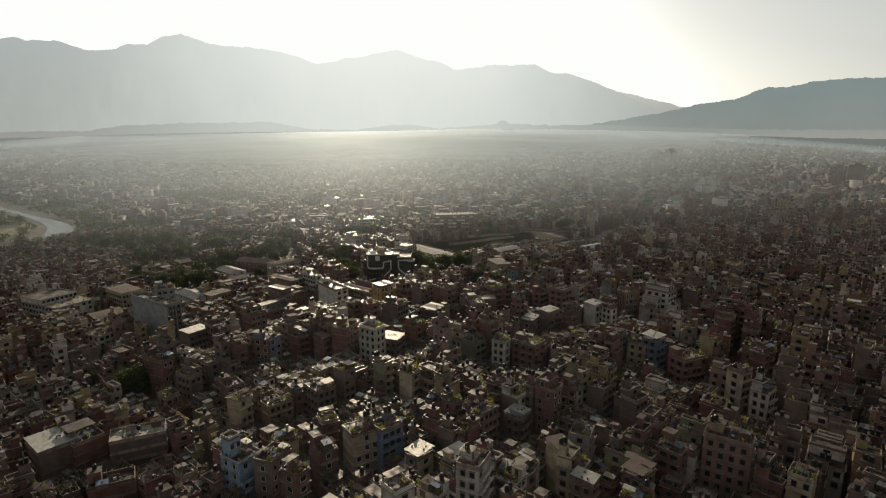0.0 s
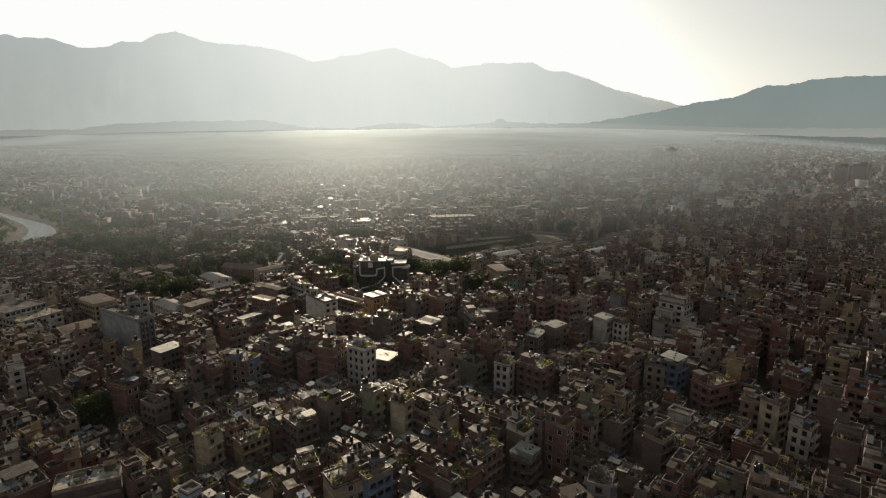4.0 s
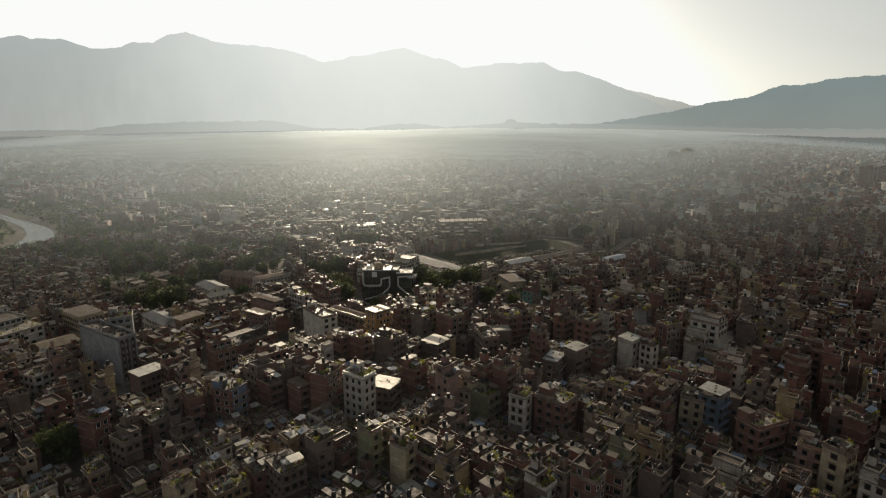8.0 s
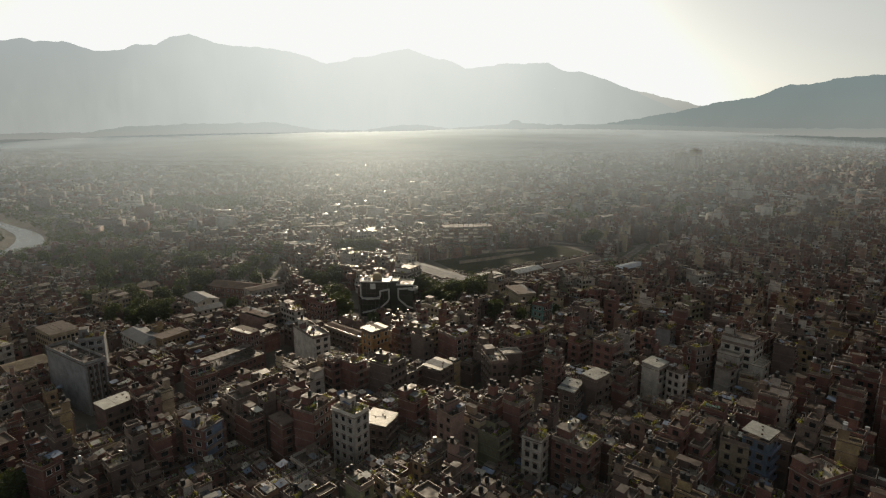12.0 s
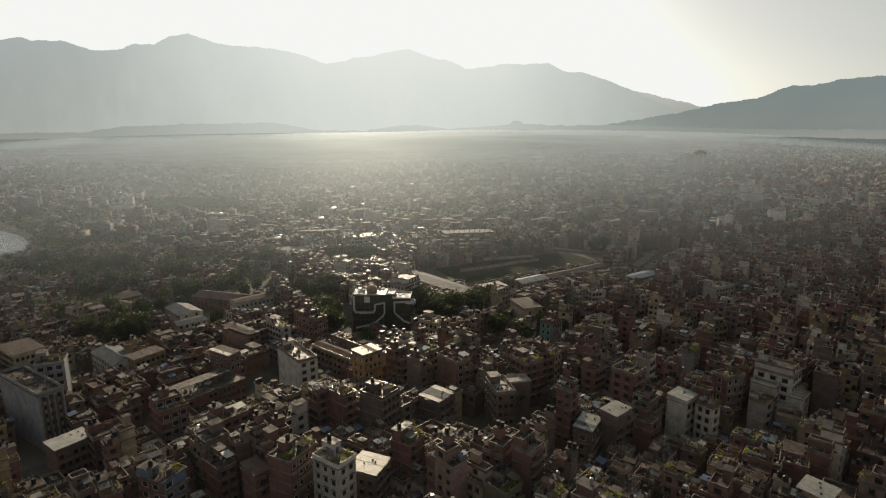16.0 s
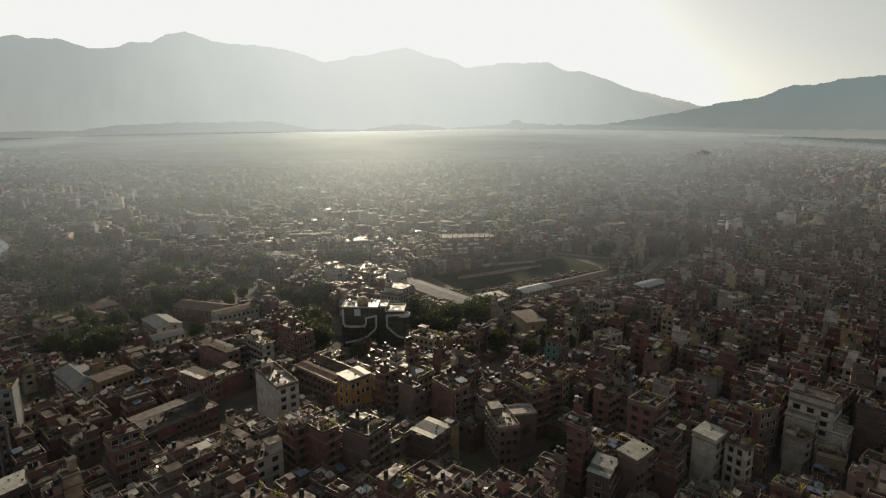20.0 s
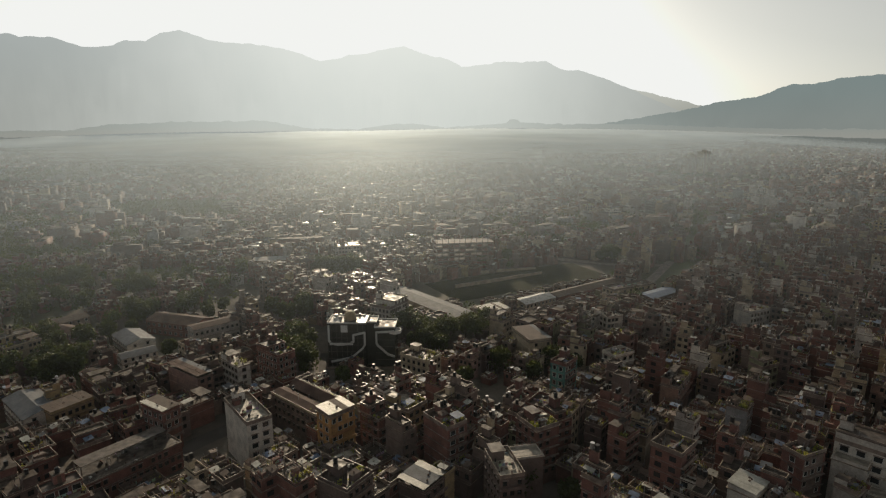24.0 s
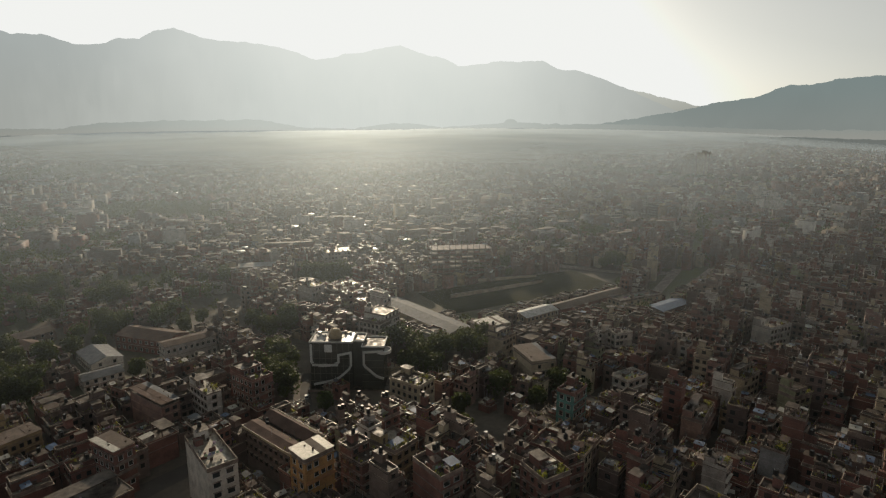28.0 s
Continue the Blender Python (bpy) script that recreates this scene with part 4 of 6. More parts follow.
W1, W2, W3, W4 = WIN_KEYS
house(-21.2, 241.0, 6.4, 9.6, 7, 52, "white", bands=False, label="tall narrow white town house with dark windows and a roof tank", win=W4, side_windows=2, stair="right", tanks=1, upper=False)
house(-48.4, 330.3, 8.2, 21.5, 6, 35, "white", bands=False, label="white six-storey block with large dark windows", win=W3, stair="back", tanks=1, side_windows=0, upper=False, plants=0)
slab_block = house(-138.7, 303.2, 8.1, 33.0, 7, 53, "bluegrey", bands=False, label="pale grey slab block with blank wall and striped end", win=W2, side_windows=0, stair="", tanks=0, upper=False, plants=0, canopy=False)
for sx in (-2.9, -1.5, 0.0, 1.5, 2.9):
    part("dark_stripe", Shape().box(sx, -16.75, 3.0, 0.6, 0.3, 18.0, RAIL), slab_block, "dark upright stripe")
house(-138.5, 316.0, 9.5, 9.0, 8, 22, "bluegrey", bands=False, win=W3, upper=False, plants=5, side_windows=0)
blue_house = house(-55.2, 154.8, 7.8, 8.3, 5, 52, "skyblue", stair="", plants=0, win=W4, side_windows=-1, upper=False, tanks=0, canopy=False)
part("stair_tower", Shape().rings(-1.6, 2.0, 0, [(3.6, 3.8, 16.0, WALLS["skyblue"]), (3.6, 3.8, 21.6, WALLS["skyblue"]), (4.3, 4.5, 21.6, SLAB), (4.3, 4.5, 21.8, CONCRETE), (3.7, 3.9, 21.8, SLAB), (3.7, 3.9, 22.5, WALLS["white"]), (3.4, 3.6, 22.5, RIMLIT_COPING), (3.4, 3.6, 21.9, WALLS["white"])], SLAB), blue_house, "pale blue stair tower with a balustrade")
for px in (-2.6, -0.6):
    part("window", WINDOWS[W4], blue_house, at=pose(px, 0.06, 18.6))
house(-118.5, 173.7, 11.2, 12.1, 4, 47, "grey", stair="", plants=0, blank=True, roof="tin", side_windows=0)
house(-111.2, 176.7, 8.9, 11.3, 4, 48, "brick", plants=0, blank=True, upper=False, stair="", side_windows=0)
house(-93.5, 176.3, 16.0, 8.5, 4, 22, "grey", stair="", plants=0, blank=True, upper=False, canopy=False, side_windows=0)
house(-92.2, 155.4, 11.7, 6.6, 3, 23, "brick", plants=0, blank=True, upper=False, side_windows=0)
house(-65.8, 192.4, 5.5, 6.4, 5, 58, "cream", stair="", tanks=0, win=W2)
house(-53.2, 193.9, 9.3, 6.0, 4, 40, "ochre", stair="")
house(-38.6, 197.9, 7.5, 10.5, 5, 38, "grey", canopy=True, stair="")
house(-32.4, 172.3, 5.3, 6.0, 5, 22, "brick", stair="", tanks=0)
house(-20.9, 159.9, 8.7, 8.0, 6, 28, "cream", stair="right", win=W4)
house(-13.4, 160.7, 7.9, 6.3, 6, 37, "blue", stair="right")
house(-9.8, 125.3, 5.7, 6.0, 7, 36, "white", stair="", tanks=0)
house(-37.0, 140.0, 4.5, 6.0, 6, 53, "brick", stair="")
house(-45.9, 152.8, 9.1, 6.0, 5, 66, "cement", stair="")
house(-31.9, 156.3, 5.5, 7.7, 5, 32, "brick", plants=3)
house(9.2, 129.0, 7.9, 6.0, 8, 60, "white", win=W2, stair="back", side_windows=-1)
house(45.9, 155.5, 7.0, 6.0, 5, 61, "bluegrey", stair="")
house(80.6, 136.9, 6.5, 11.8, 7, 52, "pink", win=W2, stair="right")
house(115.5, 174.2, 5.6, 6.0, 5, 35, "white", win=W2)
house(61.5, 183.7, 7.2, 6.0, 5, 43, "cement", plants=0, stair="")
house(29.8, 173.2, 6.9, 6.0, 4, 50, "grey", roof="tin")
house(36.8, 147.7, 5.4, 6.0, 5, 19, "cream", roof="rust")
house(38.9, 131.2, 4.5, 6.0, 5, 49, "cement", roof="tin")
house(38.0, 138.6, 6.9, 6.9, 5, 51, "cream", side_windows=-1, plants=6)
house(-33.1, 246.1, 11.0, 7.6, 7, 61, "brick", stair="back")
house(-43.7, 247.0, 4.5, 8.0, 5, 42, "brick", roof="rust")
house(-55.6, 253.2, 5.6, 9.1, 5, 47, "brick", plants=0)
house(-84.6, 290.0, 9.3, 9.6, 5, 43, "brick", plants=3)
house(-67.3, 244.0, 8.2, 8.8, 6, 63, "brick", front="blue", stair="left")
house(-12.8, 250.2, 9.2, 8.9, 4, 66, "grey", roof="tin")
house(-30.1, 205.1, 5.6, 6.0, 6, 45, "cement", stair="")
house(-15.7, 208.0, 4.5, 6.0, 6, 45, "green", stair="left")
house(-5.4, 199.3, 5.3, 6.0, 6, 50, "cream", stair="back")
bent_house = house(31.5, 292.9, 7.0, 13.5, 5, 10, "cement", stair="", win=W2, side_windows=-1, upper=False, plants=0, tanks=0, canopy=False, deck=PALE_DECK)
part("side_wing", parapet(Shape().rings(7.6, 3.6, 0, [(9.0, 6.0, 0, WALLS["cement"]), (9.0, 6.0, 15.9, WALLS["cement"])], PALE_DECK), random.Random(8), 9.0, 6.0, 15.9, WALLS["white"], PALE_DECK, 7.6, 3.6), bent_house, "wing with a pale screeded roof")
part("roof_room", Shape().rings(-1.2, 3.6, 0, [(3.6, 4.2, 16.0, WALLS["cement"]), (3.6, 4.2, 18.8, WALLS["cement"]), (4.2, 4.8, 18.8, SLAB), (4.2, 4.8, 19.0, CONCRETE)], SLAB), bent_house)
house(55.6, 266.2, 10.4, 6.0, 4, 56, "grey", roof="tin")
house(65.3, 268.1, 8.4, 6.0, 5, 37, "cement", roof="tin")
house(23.0, 234.0, 6.9, 7.6, 5, 45, "green", stair="right")
house(33.4, 224.9, 5.2, 6.0, 6, 53, "white", win=W2, stair="", tanks=0)
house(44.3, 221.7, 7.8, 11.0, 6, 44, "brick", plants=9)
house(91.9, 222.3, 5.9, 7.6, 5, 49, "cream", side_windows=-1, win=W2)
house(96.5, 218.8, 7.2, 6.9, 6, 38, "blue", roof="tin")
house(104.6, 205.4, 12.1, 8.0, 5, 19, "brick", plants=6)
house(131.6, 199.9, 8.4, 6.0, 6, 30, "brick")
house(112.6, 183.9, 5.8, 6.0, 6, 27, "cream", stair="")
house(-5.2, 328.9, 7.4, 9.6, 5, 44, "brick", plants=3)
house(2.7, 317.4, 5.7, 8.4, 5, 41, "cement", plants=0)
house(4.3, 335.1, 9.7, 10.6, 5, 47, "ochre", stair="left")
house(10.8, 391.1, 10.5, 14.8, 4, 52, "cream", plants=9)
house(65.1, 410.9, 11.3, 18.3, 4, 15, "cream", roof="rust", win=W2)
house(66.7, 359.5, 9.7, 6.4, 6, 45, "teal", front="brick", side_windows=-1)
house(113.7, 436.1, 10.0, 7.0, 4, 16, "white", upper=False, stair="", tanks=0, plants=0, canopy=False)
house(100.6, 390.1, 12.0, 8.0, 3, 27, "white", plants=6, upper=False, stair="")
house(122.9, 402.5, 15.4, 8.0, 3, 36, "cement", stair="", tanks=0)
house(192.9, 437.7, 16.5, 9.8, 4, 23, "white", stair="left")
house(143.1, 379.9, 12.9, 6.0, 4, 33, "cream")
house(144.9, 353.5, 9.6, 6.0, 5, 22, "green")
house(115.2, 319.9, 6.7, 6.4, 5, 44, "bluegrey", stair="")
house(93.6, 312.6, 5.8, 6.0, 5, 45, "white", win=W1)
house(108.0, 349.8, 17.1, 6.5, 4, 49, "pink")
house(44.7, 310.0, 8.6, 10.0, 6, 26, "brick", side_windows=-1)
house(16.5, 315.0, 7.6, 12.2, 6, 35, "brick", plants=6)
house(-82.1, 342.8, 6.4, 12.5, 5, 56, "brick", roof="rust")
house(-83.5, 320.0, 29.3, 11.9, 3, 50, "brick", stair="", plants=0, win=W2)
house(-108.1, 231.3, 5.7, 8.1, 5, 63, "brick", stair="")
house(-93.5, 221.6, 5.5, 8.5, 4, 55, "cement")
house(-11.4, 286.4, 9.8, 10.1, 6, 53, "grey", stair="back")
house(-1.7, 260.0, 7.6, 7.0, 5, 53, "brick")
house(8.7, 292.4, 9.5, 9.0, 4, 51, "grey", roof="tin")
house(-24.9, 288.7, 5.7, 9.0, 6, 46, "brick", stair="")
house(53.3, 318.7, 7.2, 6.0, 5, 26, "brick")
house(70.2, 305.5, 7.7, 6.0, 5, 39, "brick", plants=9)
house(53.5, 462.6, 18.0, 12.0, 3, 28, "cream", roof="tin", win=W2)
house(-5.2, 463.8, 18.1, 13.5, 5, 56, "white", win=W2)
house(55.5, 437.9, 12.1, 8.6, 4, 47, "cream")
house(-51.8, 535.1, 10.7, 13.2, 5, 51, "white", win=W2)
house(132.0, 288.0, 10.5, 12.5, 6, 40, "white", label="large white stepped town house with planted roof terraces", win=W3, side_windows=-1, stair="back", tanks=2, upper=True, plants=6)
stepped = [o for o in scene.objects if o.get("label", "").startswith("large white stepped")][0]
for px, py, pw, pd, top in ((-7.6, 1.5, 5.2, 8.0, 15.9), (-2.0, -8.2, 8.0, 4.2, 12.8), (-8.4, -6.4, 4.6, 6.0, 9.7), (6.6, -5.0, 3.6, 6.0, 12.8)):
    part("terrace_wing", parapet(Shape().rings(px, py, 0, [(pw, pd, 0, WALLS["white"]), (pw, pd, top, WALLS["white"])], PALE_DECK), random.Random(int(top * 10)), pw, pd, top, WALLS["white"], PALE_DECK, px, py), stepped, "white terrace wing with a parapet")
    for k in range(1, int(top / STOREY)):
        part("window", WINDOWS[W3], stepped, at=pose(px, py - pd / 2 - 0.02, k * STOREY + 1.25))
part("roof_deck", Shape().box(2.6, 0, 19.25, 4.4, 10.5, 0.12, WALLS["pink"]), stepped, "red-brown roof deck")
house(120.0, 277.5, 6.0, 5.5, 4, 32, "white", win=W3, plants=8, canopy=False, stair="left", upper=False)
house(90.9, 275.7, 7.9, 6.7, 5, 38, "white", win=W3, roof="tin")
house(97.0, 270.5, 4.6, 6.0, 5, 33, "white", win=W2, stair="", plants=6)
house(112.5, 285.8, 9.0, 6.0, 6, 20, "brick", front="cement", plants=9, side_windows=-1)
house(-18.8, 326.2, 9.6, 7.7, 6, 42, "orange", roof="tin", win=W4, side_windows=2)
block = house(-32.0, 350.6, 14.0, 27.0, 4, 46, "cement", front="cream", label="long tan block with two brown tiled roof strips", win=W1, side_windows=-1, stair="", upper=False, canopy=False)
for sx, lift in ((-3.8, 0.0), (3.6, 1.2)):
    part("tiled_strip", Shape().gable(0, 0, 13.6, 24, 5.4, 0.9 + lift, TILE_ROOF), block, "brown tiled roof strip", at=pose(sx, 0.8, 0, 0, 0, 90))
    part("strip_wall", Shape().box(0, 0, 13.0, 23, 4.8, 0.8, WALLS["cement"]), block, at=pose(sx, 0.8, 0, 0, 0, 90))
house(-88.4, 386.8, 6.8, 23.0, 4, 51, "pink", roof="tile", win=W1)
house(-68.9, 386.2, 5.6, 15.0, 5, 43, "white", plants=9, stair="left", upper=False)
house(-54.3, 397.6, 9.4, 15.0, 5, 49, "brick", upper=True, plants=5)
house(-126.0, 363.0, 15.0, 8.0, 3, 55, "ochre", roof="rust")
house(-191.8, 435.6, 16.0, 16.0, 4, 55, "ochre", front="cream", upper=True, win=W2, side_windows=2)
house(-216.0, 349.0, 22.0, 34.0, 4, 60, "white", plants=9, win=W3, side_windows=-1, upper=True)
house(-187.0, 370.5, 13.0, 20.0, 4, 52, "cream", roof="rust", win=W2, side_windows=-1)
house(-161.0, 287.5, 9.5, 11.0, 3, 62, "white", stair="", tanks=0, upper=False)
house(-108.9, 273.2, 11.0, 7.7, 4, 53, "cement", roof="tin", win=W2)
hall(-127, 476, 34, 16, 8, -22, "brick", TILE_ROOF, "long school hall with a brown pitched roof", bays=9)
hall(-143.7, 454.4, 23, 14, 6, -47, "white", TIN_DULL, "low white hall with a grey sheet-metal roof", bays=7)
hall(-141.5, 366, 26, 12, 9.5, -43, "white", TIN_DULL, "three-storey white block with a grey sheet roof and columns", bays=8, storeys=3, rise=1.6)
hall(-131, 430.5, 16.5, 9.6, 6, 40, "white", TIN_DULL, "two-storey white hall with a grey sheet-metal roof", bays=5)
hall(-102.4, 459.5, 25, 10, 10.5, 40, "white", TILE_ROOF, "long white school block with rows of windows", bays=9, rise=0.9, name="school_block")
hall(-200, 487, 26, 12, 6, 53, "cement", TIN_RUST, "grey hall with a rusty sheet roof among trees", bays=6)
hall(-184, 471, 27, 10, 5, -30, "brick", TILE_ROOF, "red brick hall with a tiled roof", bays=7)
hall(84, 489, 26, 12, 7, 33, "cream", TIN_PALE, "cream hall with arched windows and a white sheet roof", bays=8, rise=1.6)
hall(124, 513, 64, 11, 6, 33, "brick", TIN_RUST, "very long brick shed with a rust-red roof", bays=18, storeys=1)
hall(17.5, 492.5, 72, 16, 7.5, -55, "cream", TIN_DULL, "very long cream shed with a pale grey roof", bays=16, storeys=1, rise=1.4)
house(153, 512, 36, 11, 2, 24, "cream", label="low tan block with a flat screeded roof", stair="", tanks=0, plants=0, win=W1, name="low_block", group="", canopy=False, upper=False)
hall(168, 498, 30, 12, 5, 33, "cement", TIN_BLUE, "shed with a dull blue sheet roof", bays=7, storeys=1, rise=1.0)
hall(-183.8, 338, 17, 14, 6, 54, "cream", TIN_TAN, "open-fronted hall with a tan sheet roof", bays=7)
house(-250, 992, 23, 14, 5, 8, "white", label="white block standing alone beyond the trees", stair="back", win=W3)
house(-48, 640, 22, 12, 5, 20, "white", stair="left", win=W1)
house(341, 938, 24, 14, 5, 20, "white", stair="left", win=W3, upper=True)
house(231, 846, 15, 12, 5, 12, "cream", stair="right", win=W3, upper=False)
house(258, 836, 20, 12, 4, 18, "white", stair="", win=W3, upper=False)
house(316, 838, 24, 14, 7, 22, "bluegrey", label="grey slab of flats standing over the lower houses", stair="back", win=W2, upper=False, plants=0)
house(505, 988, 52, 14, 4, 10, "cream", label="long pale block with four rows of windows", stair="", tanks=0, win=W3, upper=False, plants=0, canopy=False, name="long_block", group="")
house(548, 997, 20, 16, 6, 10, "white", stair="back", win=W3, upper=False, plants=0)
house(365, 702, 14, 12, 7, 35, "brick", stair="left", win=W2)
house(470, 672, 13, 12, 6, 30, "ochre", stair="right", win=W3, upper=False)
hall(444, 720, 58, 16, 6, 42, "cement", TIN_TAN, "long shed with a tan sheet roof beyond the houses", bays=12, storeys=1, rise=2.2)
hall(-262, 783, 60, 14, 5, 25, "cream", TIN_PALE, "long low shed with a pale roof by the trees", bays=12, storeys=1, rise=1.5)
hall(-112, 642, 30, 16, 6, 8, "cream", TIN_PALE, "low hall with a pale sheet roof", bays=8, storeys=1, rise=1.2)


def band(points, wide, y0, y1, mat):
    """A broad flat frame that follows a line of (x, z) points across a front, from y0 out to y1."""
    s = Shape()
    for (ax, az), (bx, bz) in zip(points, points[1:]):
        l = math.hypot(bx - ax, bz - az)
        ux, uz = (bx - ax) / l, (bz - az) / l
        nx, nz, e = -uz * wide / 2, ux * wide / 2, wide * 0.35
        q = [(ax - ux * e + nx, az - uz * e + nz), (ax - ux * e - nx, az - uz * e - nz), (bx + ux * e - nx, bz + uz * e - nz), (bx + ux * e + nx, bz + uz * e + nz)]
        s.add([(px, y1, pz) for px, pz in q] + [(px, y0, pz) for px, pz in q], [(0, 1, 2, 3), (0, 4, 5, 1), (1, 5, 6, 2), (2, 6, 7, 3), (3, 7, 4, 0)], mat)
    return s


def glass_hall(x, y, turn):
    """A banquet hall: two dark glass bodies with a recess between, broad white frames that bend down to slanting feet, a domed roof."""
    base = new("banquet_hall")
    base.matrix_basis = pose(x, y, ground_z(x, y) - 0.4, 0, 0, turn)
    part("podium", Shape().rings(0, 0, 0, [(35, 15, 0, WALLS["grey"]), (35, 15, 1.2, CONCRETE)], SLAB), base)
    for name, cx, w, d, h in (("glass_body", -7.0, 18.4, 12.0, 22.4), ("glass_body", 11.2, 9.6, 12.0, 20.6), ("recess", 4.3, 5.0, 9.0, 22.0)):
        part(name, Shape().rings(cx, 0 if name == "glass_body" else 1.5, 0, [(w, d, 1.2, DARK_GLASS), (w, d, h, DARK_GLASS), (w + 0.5, d + 0.5, h, WHITE_TRIM), (w + 0.5, d + 0.5, h + 0.7, WHITE_TRIM), (w - 0.1, d - 0.1, h + 0.7, WHITE_TRIM), (w - 0.1, d - 0.1, h + 0.2, WHITE_TRIM)], SLAB), base, "dark green-black glass walls under a white rim")
    for k in range(1, 6):
        part("glazing_bar", Shape().box(-7, -6.05, 1.2 + k * 3.5, 18.2, 0.14, 0.16, RAIL, open_base=False), base)
        part("glazing_bar", Shape().box(11.2, -6.05, 1.2 + k * 3.3, 9.4, 0.14, 0.16, RAIL, open_base=False), base)
    for k in range(7):
        part("mullion", Shape().box(-14.6 + k * 2.55, -6.04, 1.2, 0.14, 0.12, 21, RAIL), base)
    part("front_frame", band([(-15.6, 21.5), (-15.6, 14.0), (-14.6, 12.6), (-11, 12.0), (-6.5, 12.4), (-3.8, 13.6), (-3.8, 17.0), (1.6, 18.2), (1.6, 12.2), (0.6, 10.4), (-3.6, 6.6), (-6.5, 5.2), (-14.5, 3.4)], 0.85, -6.1, -6.9, WHITE_TRIM), base, "broad white frame with a bent foot")
    part("front_frame", band([(15.4, 19.0), (7.2, 18.4), (7.2, 13.0), (7.8, 11.8), (12.6, 7.4), (15.6, 6.4)], 0.85, -6.1, -6.9, WHITE_TRIM), base, "broad white frame with a slanting foot")
    part("balcony", Shape().rings(-9.6, -6.6, 0, [(11, 1.6, 12.2, WHITE_TRIM), (11, 1.6, 13.3, WHITE_TRIM)], SLAB), base)
    part("white_bay", Shape().box(-8.2, -6.1, 18.2, 3.2, 0.5, 3.4, WHITE_TRIM), base)
    part("roof_deck", Shape().sheet([(-2.0, -5.2, 22.8), (2.0, -5.2, 22.8), (2.0, 4.5, 23.2), (-2.0, 4.5, 23.2)], STEEL, 0.1), base, "bare metal roof deck")
    part("roof_terrace", Shape().sheet([(-15.4, -5.4, 22.66), (-10.4, -5.4, 22.66), (-10.4, 5.2, 22.7), (-15.4, 5.2, 22.7)], WHITE_TRIM, 0.06), base)
    part("roof_dome", lathe_mesh("roof_dome", ((3.0, 22.5), (3.0, 23.8), (2.8, 25.0), (2.1, 26.0), (1.1, 26.6)), WALLS["ochre"], 20), base, "low ochre dome", at=pose(-6.4, 1.0, 0))
    rr = random.Random(4)
    for _ in range(8):
        part("roof_unit", Shape().box(0, 0, 22.6, rr.uniform(0.8, 2.2), rr.uniform(0.8, 1.8), rr.uniform(0.8, 2.0), rr.choice((WHITE_TRIM, STEEL, CONCRETE))), base, at=pose(rr.uniform(-15, 1), rr.uniform(-1, 5), 0, 0, 0, rr.uniform(0, 90)))
    part("corner_wing", lathe_mesh("corner_wing", ((3.4, 17.6), (3.4, 19.0), (3.0, 19.0), (3.0, 18.2), (0.5, 18.2)), WHITE_TRIM, 24), base, "rounded white corner balcony", at=pose(15.6, -3.6, 0))
    tagged(base, "dark glass banquet hall with broad white frames", "hall")
    claim(x, y, 34, 16, turn)
    MARKS.append((x, y, 10, 19))


DARK_GLASS = material("mirrored_dark_glass", (0.05, 0.052, 0.045), 0.22, spread=0.3, bump=0.0)
glass_hall(-16.5, 417.5, -5)


def tower_block(x, y, w, d, storeys, turn, wall, label):
    """A high-rise of flats: body with balcony bays, each row of windows let in as a band of panes, lift room on top."""
    base = new("tower_block")
    base.matrix_basis = pose(x, y, ground_z(x, y) - 0.5, 0, 0, turn)
    h = storeys * 3.1
    part("wall_shell", Shape().rings(0, 0, 0, [(w, d, 0, WALLS[wall]), (w, d, h, WALLS[wall]), (w + 0.6, d + 0.6, h, SLAB), (w + 0.6, d + 0.6, h + 0.9, WALLS[wall]), (w, d, h + 0.9, SLAB), (w, d, h + 0.3, SLAB)], SLAB), base)
    part("lift_room", Shape().rings(0, 0, 0, [(w * 0.4, d * 0.4, h, WALLS[wall]), (w * 0.4, d * 0.4, h + 5, WALLS[wall])], SLAB), base)
    pane = Shape().box(0, 0, 0, 2.0, 0.2, 1.5, GLASS).mesh("pane")
    n = max(2, int(w / 4))
    for k in range(storeys):
        for i in range(n):
            part("window", pane, base, at=pose((i + 0.5) / n * w - w / 2, -d / 2, k * 3.1 + 1.2))
    for sx in (-0.28, 0.28):
        part("bay", Shape().rings(sx * w, -d / 2 - 0.5, 0, [(w * 0.16, 1.0, 0, WALLS["pink"]), (w * 0.16, 1.0, h + 1.5, WALLS["pink"])], SLAB), base)
    tagged(base, label, "tower block", "tower blocks")
    claim(x, y, w, d, turn)


tower_block(664, 1450, 26, 20, 15, 20, "cream", "hazy pinkish high-rise block of flats")
tower_block(703, 1462, 20, 20, 17, 20, "cream", "taller hazy pinkish high-rise block of flats")
tower_block(812, 1012, 24, 20, 13, 25, "brick", "brick-red high-rise block of flats")
tower_block(845, 1008, 22, 20, 14, 25, "brick", "brick-red high-rise block of flats with rooftop room")


